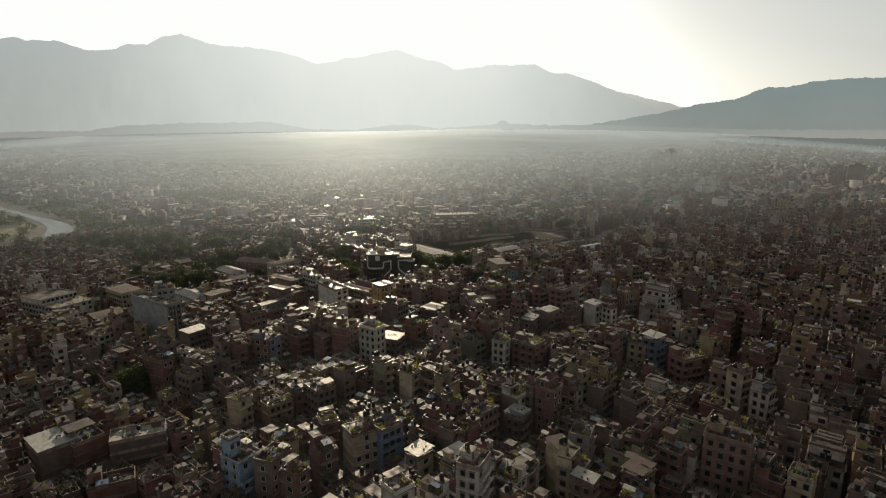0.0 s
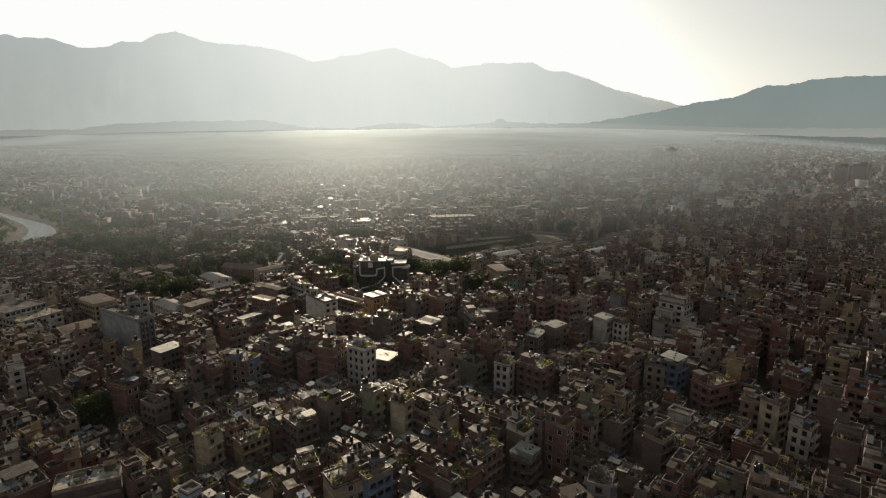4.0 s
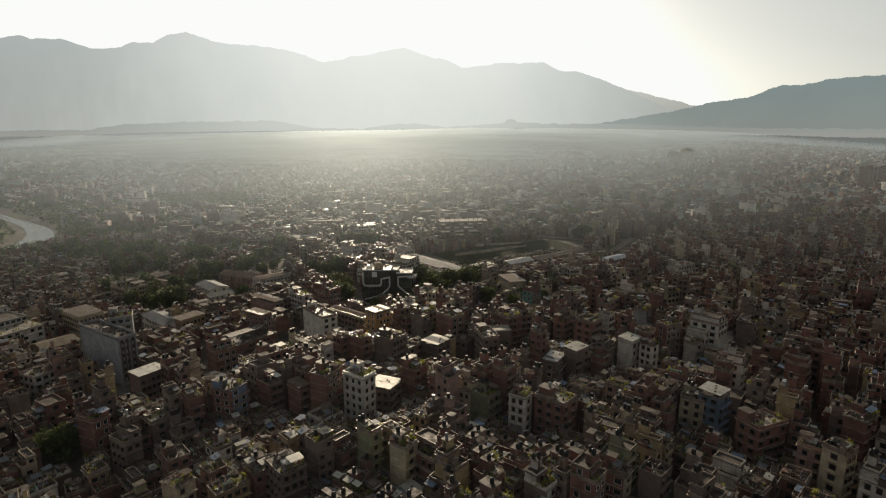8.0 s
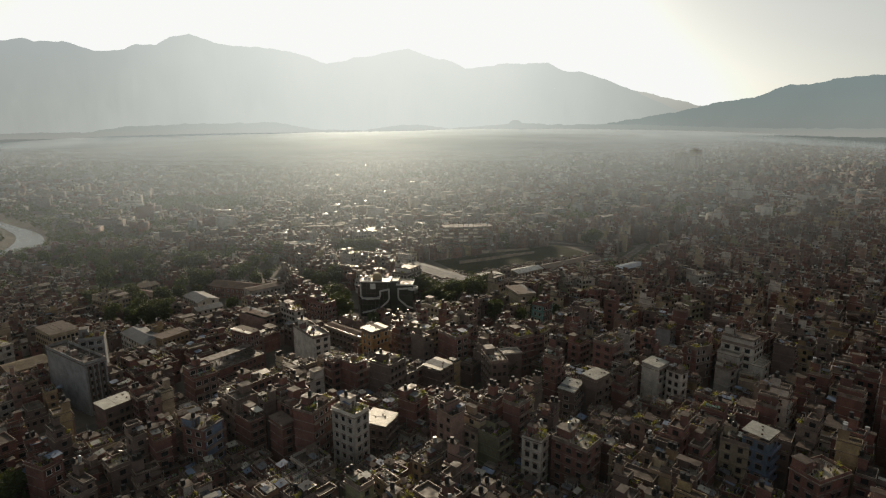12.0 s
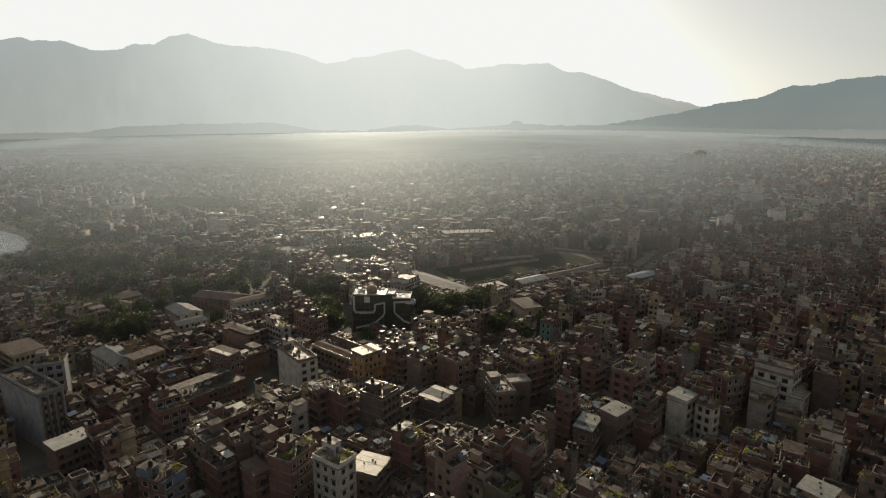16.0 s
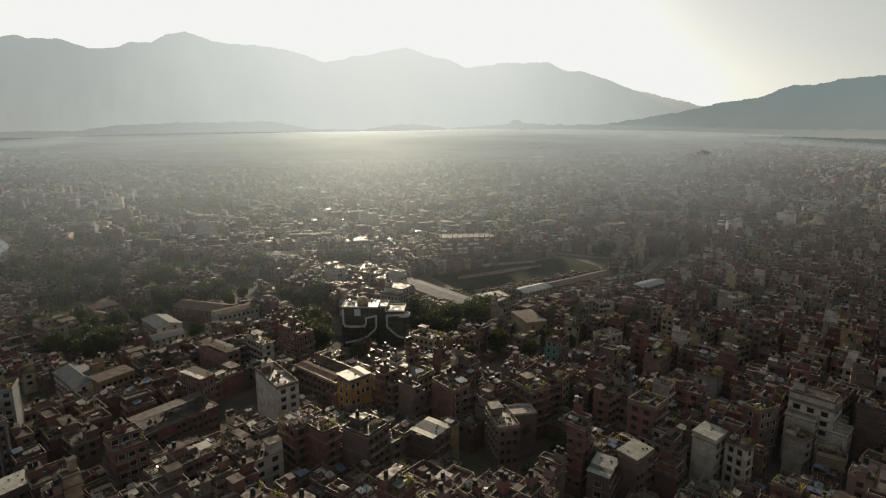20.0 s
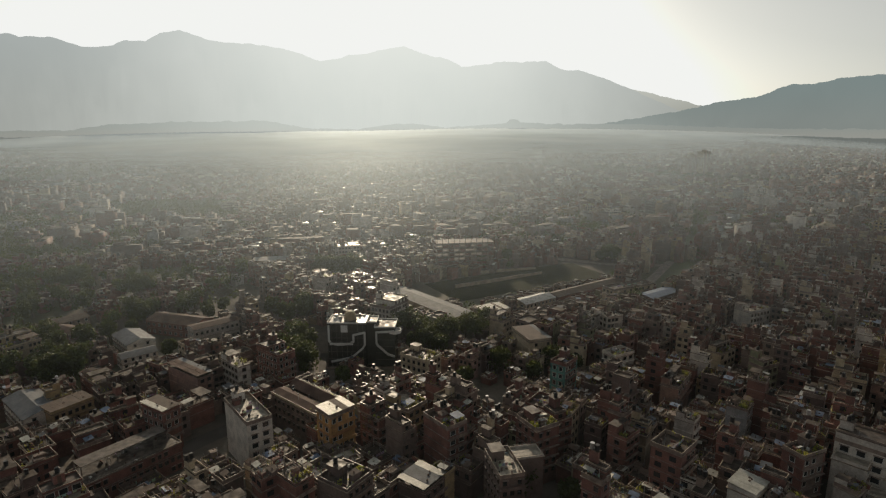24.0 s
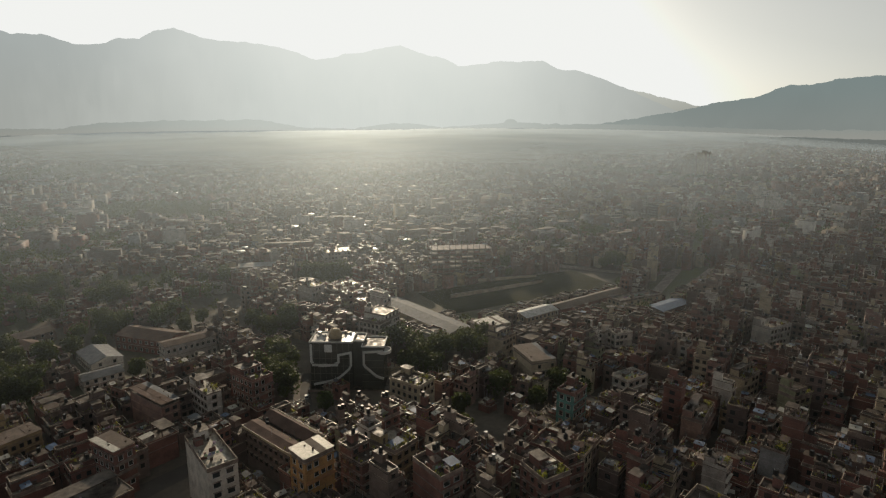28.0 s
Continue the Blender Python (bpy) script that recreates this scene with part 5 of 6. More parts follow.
def bare_frame(x, y, w, d, storeys, turn):
    """A building under construction: slabs on columns, bars of columns left standing at the top."""
    base = new("unfinished_building")
    base.matrix_basis = pose(x, y, ground_z(x, y) - 0.3, 0, 0, turn)
    slab = Shape().box(0, 0, 0, w, d, 0.3, WALLS["grey"], open_base=False).mesh("slab")
    colm = Shape().box(0, 0, 0, 0.5, 0.5, 3.4, CONCRETE).mesh("column")
    wallm = Shape().box(0, 0, 0, 4.2, 0.25, 2.2, WALLS["brick"]).mesh("infill_wall")
    rr = random.Random(2)
    for k in range(storeys):
        part("slab", slab, base, at=pose(0, 0, k * 3.5 + 3.4))
    for k in range(storeys + 1):
        for i in range(11):
            for py in (-1, 1):
                part("column", colm, base, at=pose((i / 10 - 0.5) * (w - 1), py * (d / 2 - 0.5), k * 3.5))
            # rear infill, added to block the sun so the front bays stay dark
            if k < storeys and i < 10:
                part("infill_wall", wallm, base, at=pose(((i + 0.5) / 10 - 0.5) * (w - 1), d / 2 - 0.8, k * 3.5))
            if k < storeys and i < 10 and rr.random() < 0.6:
                part("infill_wall", wallm, base, at=pose(((i + 0.5) / 10 - 0.5) * (w - 1), -d / 2 + 0.6, k * 3.5))
    tagged(base, "grey concrete building shell with bare columns on top", "building")
    claim(x, y, w, d, turn)


bare_frame(50, 594, 46, 16, 7, 6)

TAKEN += [(-135, 455, 20), (-118, 440, 14), (-100, 445, 9), (-88, 452, 8), (-136, 418, 9), (-124, 420, 9), (-160, 470, 18), (-30, 425, 10), (-55, 319, 7), (-44, 313, 6), (-66, 330, 7), (-18, 391, 10), (-4, 397, 9), (-9, 385, 7), (5, 405, 7), (-32, 398, 8)]
# the parade field with its long walls, and the pale ramps beyond
ribbon("field", [(28, 534), (80, 556), (150, 582)], [52, 54, 50], FIELD, 0.12, "dull green field behind long sheds", "field")
TAKEN += [(28 + 13 * k, 534 + 5.2 * k, 27) for k in range(10)] + [(50 + 13 * k, 506 + 8 * k, 12) for k in range(7)]
MARKS += [(28 + 13 * k, 520 + 5.2 * k, 0.5, 10) for k in range(10)] + [(178 + 9 * k, 536 + 10 * k, 1, 8) for k in range(7)]
for k in range(2):
    wl = new("boundary_wall")
    wl.matrix_basis = pose(74 - 4 * k, 557 + 25 * k, ground_z(78, 548), 0, 0, 25.5 - 14 * k)
    part("wall", Shape().box(0, 0, 0, 78, 0.5, 2.4, WALLS["cream"]), wl)
    part("coping", Shape().box(0, 0, 2.4, 78, 0.8, 0.2, CONCRETE, open_base=False), wl)
    tagged(wl, "long pale boundary wall along the field", "wall")
ribbon("ramp", [(178, 536), (200, 566), (222, 596)], [7, 7, 7], CONCRETE, 1.2, "pale concrete ramp road", "road")
ribbon("ramp", [(200, 540), (225, 566), (250, 594)], [7, 7, 7], CONCRETE, 1.2, "pale concrete ramp road", "road")
TAKEN += [(178 + 8 * k, 536 + 11 * k, 9) for k in range(6)] + [(200 + 10 * k, 540 + 11 * k, 9) for k in range(6)]
ribbon("street", [(238, 606), (285, 672), (349, 792), (400, 900)], [5, 5, 6, 6], ASPHALT, 0.2, "dusty street running straight out through the town", "street")
TAKEN += [(238 + 55.5 * t, 606 + 93 * t, 3.5) for t in np.linspace(0, 3.1, 34)]
ribbon("street", [(120, 630), (172, 594), (215, 585)], [9, 9, 9], CONCRETE, 0.8, "pale concrete road beyond the field", "road")
TAKEN += [(120 + 5 * k, 630 - 3.4 * k, 6) for k in range(11)]
ribbon("street", [(-190, 225), (-133, 268), (-96, 304), (-76, 338), (-44, 376), (-33, 392), (-36, 412), (-38, 432)], [9, 10, 10, 9, 8, 5, 4, 4], ASPHALT, 0.15, "dusty asphalt street between the houses", "street")
for (ax, ay), (bx, by), rad in (((-190, 225), (-133, 268), 6), ((-133, 268), (-96, 304), 6), ((-96, 304), (-76, 338), 5.5), ((-76, 338), (-44, 376), 5), ((-44, 376), (-33, 392), 5), ((-33, 392), (-38, 432), 5), ((-38, 432), (-48, 470), 5)):
    for t in np.linspace(0, 1, 12):
        TAKEN.append((ax + (bx - ax) * t, ay + (by - ay) * t, rad))


# ---------------------------------------------------------------- trees
def leaf_crown(r, size, height, count, leaf, lobes=7):
    """A crown of many small tilted leaf clumps round several boughs, with an uneven edge and gaps."""
    s = Shape()
    k = s.slot(LEAF)
    cs = [(r.uniform(-0.55, 0.55) * size, r.uniform(-0.55, 0.55) * size, height * r.uniform(0.42, 0.85), size * r.uniform(0.35, 0.6)) for _ in range(lobes)]
    for _ in range(count):
        cx, cy, cz, cr = r.choice(cs)
        v = Vector((r.gauss(0, 1), r.gauss(0, 1), r.gauss(0, 0.8))).normalized() * cr * r.uniform(0.55, 1.08)
        p = Vector((cx, cy, cz)) + v
        a, b = Vector((r.gauss(0, 1), r.gauss(0, 1), r.gauss(0, 0.6))).normalized(), Vector((r.gauss(0, 1), r.gauss(0, 1), r.gauss(0, 1))).normalized()
        a, b = a * leaf * r.uniform(0.6, 1.3), b * leaf * r.uniform(0.5, 1.0)
        o = len(s.v)
        s.v += [tuple(p - a - b * 0.4), tuple(p + a * 0.2 - b), tuple(p + a), tuple(p + b)]
        s.f.append((o, o + 1, o + 2, o + 3))
        s.k.append(k)
    return s, cs


def tree_kind(seed, size, height):
    """A broad-leaved tree: tapered trunk, limbs to the boughs, leafy crown."""
    r = random.Random(seed)
    crown, cs = leaf_crown(r, size, height, 1250, 0.62, 11)
    base = new("tree")
    tr = Shape().drum(0, 0, -0.5, 0.035 * height, height * 0.5, BARK, 9, 0.02 * height)
    part("trunk", tr, base)
    for cx, cy, cz, _ in cs[:3]:
        z0 = height * 0.3
        way = Vector((cx, cy, cz - z0))
        side = way.cross(Vector((0, 0, 1))).normalized() * 0.012 * height
        up = way.cross(side).normalized() * 0.012 * height
        pts = [Vector((0, 0, z0)) + side, Vector((0, 0, z0)) - side + up, Vector((0, 0, z0)) - up]
        tip = [Vector((0, 0, z0)) + way + q * 0.3 for q in (side, up - side, -up)]
        part("limb", Shape().add([tuple(q) for q in pts + tip], [(0, 1, 4, 3), (1, 2, 5, 4), (2, 0, 3, 5)], BARK), base)
    part("crown", crown, base)
    return tagged(base, "dark green broad-leaved tree among the houses", "tree", "town trees")


KINDS = [tree_kind(21, 6.0, 14), tree_kind(22, 5.0, 12), tree_kind(23, 7.5, 17), tree_kind(24, 4.0, 10)]
SPOTS = [(-152, 471, 3), (-161, 463, 1), (-117, 436, 3), (-166, 474, 0), (-66, 480, 0), (-58, 488, 1), (-73, 491, 3), (-80, 499, 1), (-47, 411, 2), (-42, 403, 0), (14, 425, 0), (21, 420, 1), (8, 430, 3), (-117, 226, 0), (-119, 231, 1), (-52, 441, 2), (-46, 428, 0), (-57, 449, 1), (3, 452, 2), (12, 446, 0), (20, 438, 1), (-5, 440, 0), (-24, 388, 3), (46, 452, 0), (55, 446, 1), (38, 448, 3), (72, 395, 1), (80, 388, 3), (60, 382, 3), (47, 395, 1), (30, 380, 3)]
rt = random.Random(9)
for cx, cy, sx, sy, count in ((-161, 414, 17, 9, 16), (-170, 450, 14, 6, 3), (-230, 520, 30, 20, 5), (-270, 560, 40, 20, 6), (-320, 590, 30, 20, 7), (-185, 552, 36, 18, 8), (-120, 505, 16, 8, 5), (-150, 590, 40, 16, 6), (-205, 455, 12, 10, 5), (-60, 500, 10, 14, 5), (-56, 598, 16, 10, 26), (-250, 588, 26, 12, 10), (-159, 499, 9, 6, 7), (30, 440, 12, 7, 8), (-52, 432, 7, 14, 7), (60, 612, 30, 8, 8), (172, 612, 10, 8, 6)):
    SPOTS += [(cx + rt.gauss(0, sx * 0.6), cy + rt.gauss(0, sy * 0.6), rt.randrange(4)) for _ in range(count)]
used = set()
for x, y, k in SPOTS:
    if k in used:
        m = copy_thing(KINDS[k], pose(x, y, ground_z(x, y), 0, 0, rt.uniform(0, 360)))
    else:
        m = KINDS[k]
        m.matrix_basis = pose(x, y, ground_z(x, y), 0, 0, rt.uniform(0, 360))
        used.add(k)
    TAKEN.append((x, y, 5.0))
    MARKS.append((x, y, 9, 4))


# ---------------------------------------------------------------- vehicles on the street
def car(x, y, turn, tone, label, van=False):
    base = new("van" if van else "car")
    base.matrix_basis = pose(x, y, ground_z(x, y) + 0.18, 0, 0, turn)
    l, w, h1, h2 = (5.2, 1.9, 1.1, 2.3) if van else (4.1, 1.7, 0.85, 1.5)
    part("body", Shape().rings(0, 0, 0, [(l * 0.96, w * 0.94, 0.3, tone), (l, w, 0.5, tone), (l, w, h1 * 0.9, tone), (l * 0.95, w * 0.95, h1, tone)], tone), base)
    part("cabin", Shape().rings(0.0 if van else -0.2, 0, 0, [(l * (0.9 if van else 0.62), w * 0.92, h1, GLASS), (l * (0.82 if van else 0.42), w * 0.8, h2 - 0.08, GLASS), (l * (0.8 if van else 0.4), w * 0.78, h2, tone)], tone), base)
    wheel = Shape().drum(0, 0, -0.11, 0.34, 0.22, TANK, 12).mesh("wheel")
    for px in (-0.31, 0.31):
        for py in (-0.46, 0.46):
            part("wheel", wheel, base, at=pose(px * l, py * w, 0.34, 90, 0, 0))
    tagged(base, label, "van" if van else "car")


CAR_WHITE = material("white_car_paint", (0.7, 0.7, 0.7), 0.3, spread=0.1, bump=0)
CAR_RED = material("red_car_paint", (0.3, 0.03, 0.02), 0.3, spread=0.1, bump=0)
CAR_GREY = material("grey_car_paint", (0.2, 0.21, 0.22), 0.3, spread=0.1, bump=0)
car(-130, 272, 43, CAR_WHITE, "white minibus parked on the street", True)
car(-117, 284, 43, CAR_WHITE, "white van driving side of the street", True)
car(-104, 299, 43, CAR_GREY, "grey car standing on the street")
car(-88, 323, 50, CAR_RED, "red car standing on the street")
car(-60, 359, 50, CAR_WHITE, "white car standing on the street")
car(-34, 405, 95, CAR_GREY, "grey car on the sunlit side street")

# ---------------------------------------------------------------- the town: rows of houses on a slanting grid of lanes
GRID = 45.0
gc, gs = math.cos(radians(GRID)), math.sin(radians(GRID))
WALL_MIX = ["brick"] * 19 + ["cement"] * 6 + ["grey"] * 3 + ["cream"] * 3 + ["white"] * 3 + ["pink"] * 3 + ["cement", "ochre", "green", "ochre", "grey"]


def on_river(x, y, margin=22):
    best = 1e9
    for (ax, ay), (bx, by) in (((-900, 1250), (-700, 1000)), ((-700, 1000), (-545, 850)), ((-545, 850), (-440, 745)), ((-440, 745), (-395, 650)), ((-395, 650), (-420, 575)), ((-420, 575), (-520, 500)), ((-520, 500), (-700, 430)), ((-480, 720), (-455, 650))):
        t = max(0, min(1, ((x - ax) * (bx - ax) + (y - ay) * (by - ay)) / ((bx - ax) ** 2 + (by - ay) ** 2)))
        best = min(best, math.hypot(x - ax - t * (bx - ax), y - ay - t * (by - ay)))
    return best < 18 + margin


def free(x, y, rad):
    return all((x - a) ** 2 + (y - b) ** 2 > (rad + c) ** 2 for a, b, c in BUILT)


BUILT, SEEN = list(TAKEN), list(MARKS)
town = Shape()


def plain_house(S, r, x, y, w, d, storeys, turn, wall, detail, low=False):
    """A house of the joined town: the same make as the single ones, fewer fittings with distance."""
    g = ground_z(x, y) - 0.4
    c, s = math.cos(radians(turn)), math.sin(radians(turn))

    def at(px, py):
        return x + px * c - py * s, y + px * s + py * c

    def bx(px, py, pz, sx, sy, sz, mat):
        S.box(*at(px, py), g + pz, sx, sy, sz, mat, turn)
    h = g + storeys * STOREY + 0.4
    wm = WALLS_FAR[wall]
    rim = wm if r.random() < 0.6 else CONCRETE
    lip = r.choice((0.1, 0.4, 0.8))
    S.rings(x, y, turn, [(w - 0.2, d - 0.2, g, wm), (w - 0.2, d - 0.2, h, wm)], SLAB_FAR)
    for k in range(2, storeys):
        S.box(*at(0, -lip / 2), g + k * STOREY + 0.2, w, d + lip, 0.2, CONCRETE if wall in ("brick", "grey") else wm, turn, detail)
    if lip > 0.7:
        for k in range(2, storeys):
            bx(0, -d / 2 - lip + 0.05, k * STOREY + 0.4, w * 0.96, 0.1, 0.85, rim)
    if detail:
        parapet(S, r, w, d, h, rim, PALE_DECK if int(abs(x) * 7 + y * 13) % 9 == 0 else SLAB_FAR, x, y, turn, y < 300)
    else:
        S.rings(x, y, turn, [(w + 0.3, d + 0.3, h, SLAB_FAR), (w + 0.3, d + 0.3, h + 0.18, CONCRETE), (w, d, h + 0.18, SLAB_FAR), (w, d, h + 0.9, rim), (w - 0.3, d - 0.3, h + 0.9, RIMLIT_COPING), (w - 0.3, d - 0.3, h + 0.2, rim)], SLAB_FAR)
    top, ex, ey, ox, oy = h + 0.2, w, d, 0.0, 0.0
    if not low and r.random() < 0.5:
        ex, ey = (w * r.uniform(0.5, 0.75), d * 0.96) if r.random() < 0.5 else (w * 0.96, d * r.uniform(0.45, 0.65))
        ox, oy = r.choice((-1, 1)) * (w - ex) / 2 * 0.96, (d - ey) / 2 * 0.96
        S.rings(*at(ox, oy), turn, [(ex, ey, top, wm), (ex, ey, top + 2.7, wm), (ex + 0.6, ey + 0.6, top + 2.7, SLAB_FAR), (ex + 0.6, ey + 0.6, top + 2.86, CONCRETE), (ex, ey, top + 2.86, SLAB_FAR), (ex, ey, top + 3.4, rim), (ex - 0.3, ey - 0.3, top + 3.4, RIMLIT_COPING), (ex - 0.3, ey - 0.3, top + 2.9, rim)], SLAB_FAR)
        if detail:
            bx(ox, oy - ey / 2, top - g + 0.9, min(1.6, ex * 0.5), 0.12, 1.4, GLASS)
        top += 2.9
    elif not low and r.random() < 0.25:
        pd = d * r.uniform(0.35, 0.6)
        py = (d - pd) / 2 * 0.9
        for px in (-0.44, 0.44):
            for sy in (-0.45, 0.45):
                bx(px * w, py + sy * pd, top - g, 0.3, 0.3, 2.7, CONCRETE)
        S.box(*at(0, py), top + 2.7, w * 0.92, pd, 0.18, SLAB_FAR, turn, False)
    if not low and r.random() < 0.75:
        sw, sd, sh = min(3.2, ex * 0.45), min(4, ey * 0.45), r.choice((2.5, 2.5, 3.2))
        sx, sy = ox + r.choice((-1, 1)) * (ex - sw) / 2 * 0.95, oy + (ey - sd) / 2 * 0.95
        S.rings(*at(sx, sy), turn, [(sw, sd, top, wm), (sw, sd, top + sh, wm), (sw + 0.5, sd + 0.5, top + sh, SLAB_FAR), (sw + 0.5, sd + 0.5, top + sh + 0.15, CONCRETE)], SLAB_FAR)
        if detail:
            for k in range(r.choice((0, 1, 1, 2))):
                S.drum(*at(sx + (k - 0.5) * 1.35, sy), top + sh + 0.15, 0.6, 1.5, TANK if r.random() < 0.93 else STEEL, 7)
    if r.random() < 0.25:
        cw, cd = w * r.uniform(0.35, 0.6), d * r.uniform(0.3, 0.4)
        px, py = r.choice((-1, 1)) * (w - cw) / 2 * 0.9, -(d - cd) / 2 * 0.9
        (ax, ay), (b_x, b_y), (cx2, cy2), (dx2, dy2) = at(px - cw / 2, py - cd / 2), at(px + cw / 2, py - cd / 2), at(px + cw / 2, py + cd / 2), at(px - cw / 2, py + cd / 2)
        S.sheet([(ax, ay, h + 2.3), (b_x, b_y, h + 2.3), (cx2, cy2, h + 2.65), (dx2, dy2, h + 2.65)], r.choice((TIN, TIN_RUST, TIN_RUST, TIN_DULL, TIN_BLUE)), 0.06)
        bx(px - cw * 0.45, py - cd * 0.45, h - g + 0.2, 0.12, 0.12, 2.1, RAIL)
        bx(px + cw * 0.45, py - cd * 0.45, h - g + 0.2, 0.12, 0.12, 2.1, RAIL)
    ww = r.choice((1.2, 1.5, 1.8))
    if detail or y < 560:
        n = max(1, int((w - 0.6) / (ww + r.uniform(0.6, 1.3))))
        for k in range(1, storeys):
            for i in range(n):
                px = (i + 0.5) / n * (w - 0.6) - (w - 0.6) / 2 + r.uniform(-0.2, 0.2)
                if r.random() < 0.28:
                    continue
                bx(px, -d / 2 + 0.05, k * STOREY + 1.3, ww, 0.12, 1.4, GLASS)
                if detail and y < 290:
                    bx(px, -d / 2 - 0.12, k * STOREY + 2.8, ww + 0.4, 0.5, 0.08, CONCRETE)
                    bx(px, -d / 2, k * STOREY + 1.15, ww + 0.3, 0.24, 0.12, CONCRETE)
        if r.random() < 0.45:
            n = max(1, int((d - 1) / (ww + 1.2)))
            sgn = -1 if turn > 0 else 1
            for k in range(1, storeys):
                for i in range(n):
                    bx(sgn * (w / 2 - 0.05), (i + 0.5) / n * (d - 1) - (d - 1) / 2, k * STOREY + 1.3, 0.12, ww, 1.4, GLASS)
    if not detail and y < 620 and not low:
        for _ in range(3):
            bx(r.uniform(-0.4, 0.4) * w, r.uniform(-0.4, 0.4) * d, h - g + 0.2, r.uniform(0.4, 2.0), r.uniform(0.3, 1.2), r.uniform(0.5, 1.8), r.choice((TANK, TIN_RUST, WHITE_TRIM, wm, RIMLIT_COPING)))
    if detail:
        rooftop_clutter(S, r, at, w * 0.98, d * 0.98, h + 0.2, turn, y < 260)
    if detail and r.random() < 0.65:
        for _ in range(r.choice((5, 9, 14))):
            bush(S, r, *at(r.choice((-0.42, 0.42, r.uniform(-0.4, 0.4))) * w, r.uniform(-0.45, 0.3) * d), h + 0.3, r.uniform(0.45, 1.0), 12 if y < 270 else 6)


r = random.Random(5)
single, greens = 0, 0
for iv in range(-76, 138):
    v0 = iv * 7.4 + (iv // 2) * 1.7
    u = -700.0 + r.uniform(0, 10)
    col = 0
    while u < 1100:
        w = r.uniform(3.8, 7.0)
        u0 = u + w / 2
        u += w + (0.15 if r.random() < 0.7 else r.uniform(0.8, 2.5))
        col += 1
        if col % 11 == 0:
            u += 3.5
        v1 = v0 + 10 * noise.noise(Vector((u0 * 0.008, v0 * 0.008, 7))) + 7 * noise.noise(Vector((u0 * 0.03, v0 * 0.03, 3))) + 16 * math.sin(u0 * 0.013 + 1) + 5 * math.sin(u0 * 0.041 + v0 * 0.02) + r.uniform(-2.3, 2.3)
        x, y = u0 * gc - v1 * gs, u0 * gs + v1 * gc
        if y < 100 or y > 660 or abs(x) > 0.92 * y + 40 or on_river(x, y):
            continue
        d = r.uniform(5.2, 7.3)
        left = smooth(-80, -190, x)
        if noise.noise(Vector((x * 0.013, y * 0.013, 4))) > 0.5 - 0.16 * left - 0.08 * smooth(420, 520, y) or not free(x, y, 0.4 * min(w, d)) or (x < -150 and y > 455 and r.random() < 0.2):
            if 130 < y < 430 and abs(x) < 120 and r.random() < 0.16 and free(x, y, 2.5) and greens < 26:
                greens += 1
                copy_thing(KINDS[r.choice((1, 3, 3))], pose(x, y, ground_z(x, y), 0, 0, r.uniform(0, 360)))
            continue
        storeys = max(2, min(7, round(r.gauss(4.8 - 2.4 * left - 1.4 * smooth(330, 450, y), 1.1))))
        cap = min([0.4 * mh + 0.30 * (my - y) for mx, my, mh, mw in SEEN if 0 < my - y < 42 and abs(mx - x * my / y) < mw + 4] + [0.5 * mh + 0.21 * (my - y) for mx, my, mh, mw in SEEN if my > 455 and 0 < my - y < 85 and y > 300 and abs(mx - x * (my - 150) / (y - 150)) < mw + 3] or [99])
        low = cap < (storeys + 1) * STOREY
        storeys = max(1, min(storeys, int((cap - 0.8) / STOREY)))
        if cap < 4.5 and r.random() < 0.6:
            continue
        wall = r.choice(WALL_MIX)
        if -135 < x < -60 and 285 < y < 410:          # the low old quarter along the street
            wall, storeys = r.choice(("brick", "brick", "grey", "grey", "cement")), min(storeys, 3)
        if (-135 < x < -60 and 285 < y < 410) or r.random() < 0.1:      # broader plots, most of them in the old quarter
            if not free(x, y, 0.7 * min(w, d)):
                continue
            w, d = w * r.uniform(1.4, 1.9), d * r.uniform(1.2, 1.7)
            BUILT.append((x, y, 0.55 * max(w, d)))
        if -45 < x < 75 and 348 < y < 412:           # low houses in front of the banquet hall
            storeys = min(storeys, 3)
        if x < -42 and y < 235:                      # low workshops
            storeys = min(storeys, r.choice((2, 3, 4)))
        flip = r.random() < 0.5
        turn = GRID + r.gauss(0, 4) - (90 if flip else 0)
        ww, dd = (d, w) if flip else (w, d)
        if 120 < y < 400 and -56 < x < 56 and single < 150:
            house(x, y, ww, dd, storeys, turn, wall, front=wall if r.random() < 0.5 else r.choice(WALL_MIX), roof=r.choice(["flat"] * 24 + ["tin", "rust"]), upper=False if low else None, stair="" if low and storeys < 3 else None)
            single += 1
        else:
            plain_house(town, r, x, y, ww, dd, storeys, turn, wall, y < 430, low)
rb = random.Random(77)                       # the same town goes on below and behind the flight
for iv in range(-30, 30):
    u = -260.0
    while u < 260:
        w = rb.uniform(5, 8.5)
        u0, v1 = u + w / 2, iv * 9.0 + (iv // 2) * 1.8 + 12 * math.sin(u * 0.02) + rb.uniform(-1.2, 1.2)
        u += w + (0.2 if rb.random() < 0.7 else 1.8)
        x, y = u0 * gc - v1 * gs, u0 * gs + v1 * gc
        if -70 < y < 92 and abs(x) < 170 and noise.noise(Vector((x * 0.013, y * 0.013, 4))) < 0.7:
            plain_house(town, rb, x, y, w, rb.uniform(6, 8.5), rb.choice((3, 4, 4, 5)), GRID + rb.gauss(0, 4), rb.choice(WALL_MIX), False)
tagged(new("town_houses", town.mesh("town_houses")), "crowded brick and cement houses with flat roof terraces", "houses", kind="stuff")


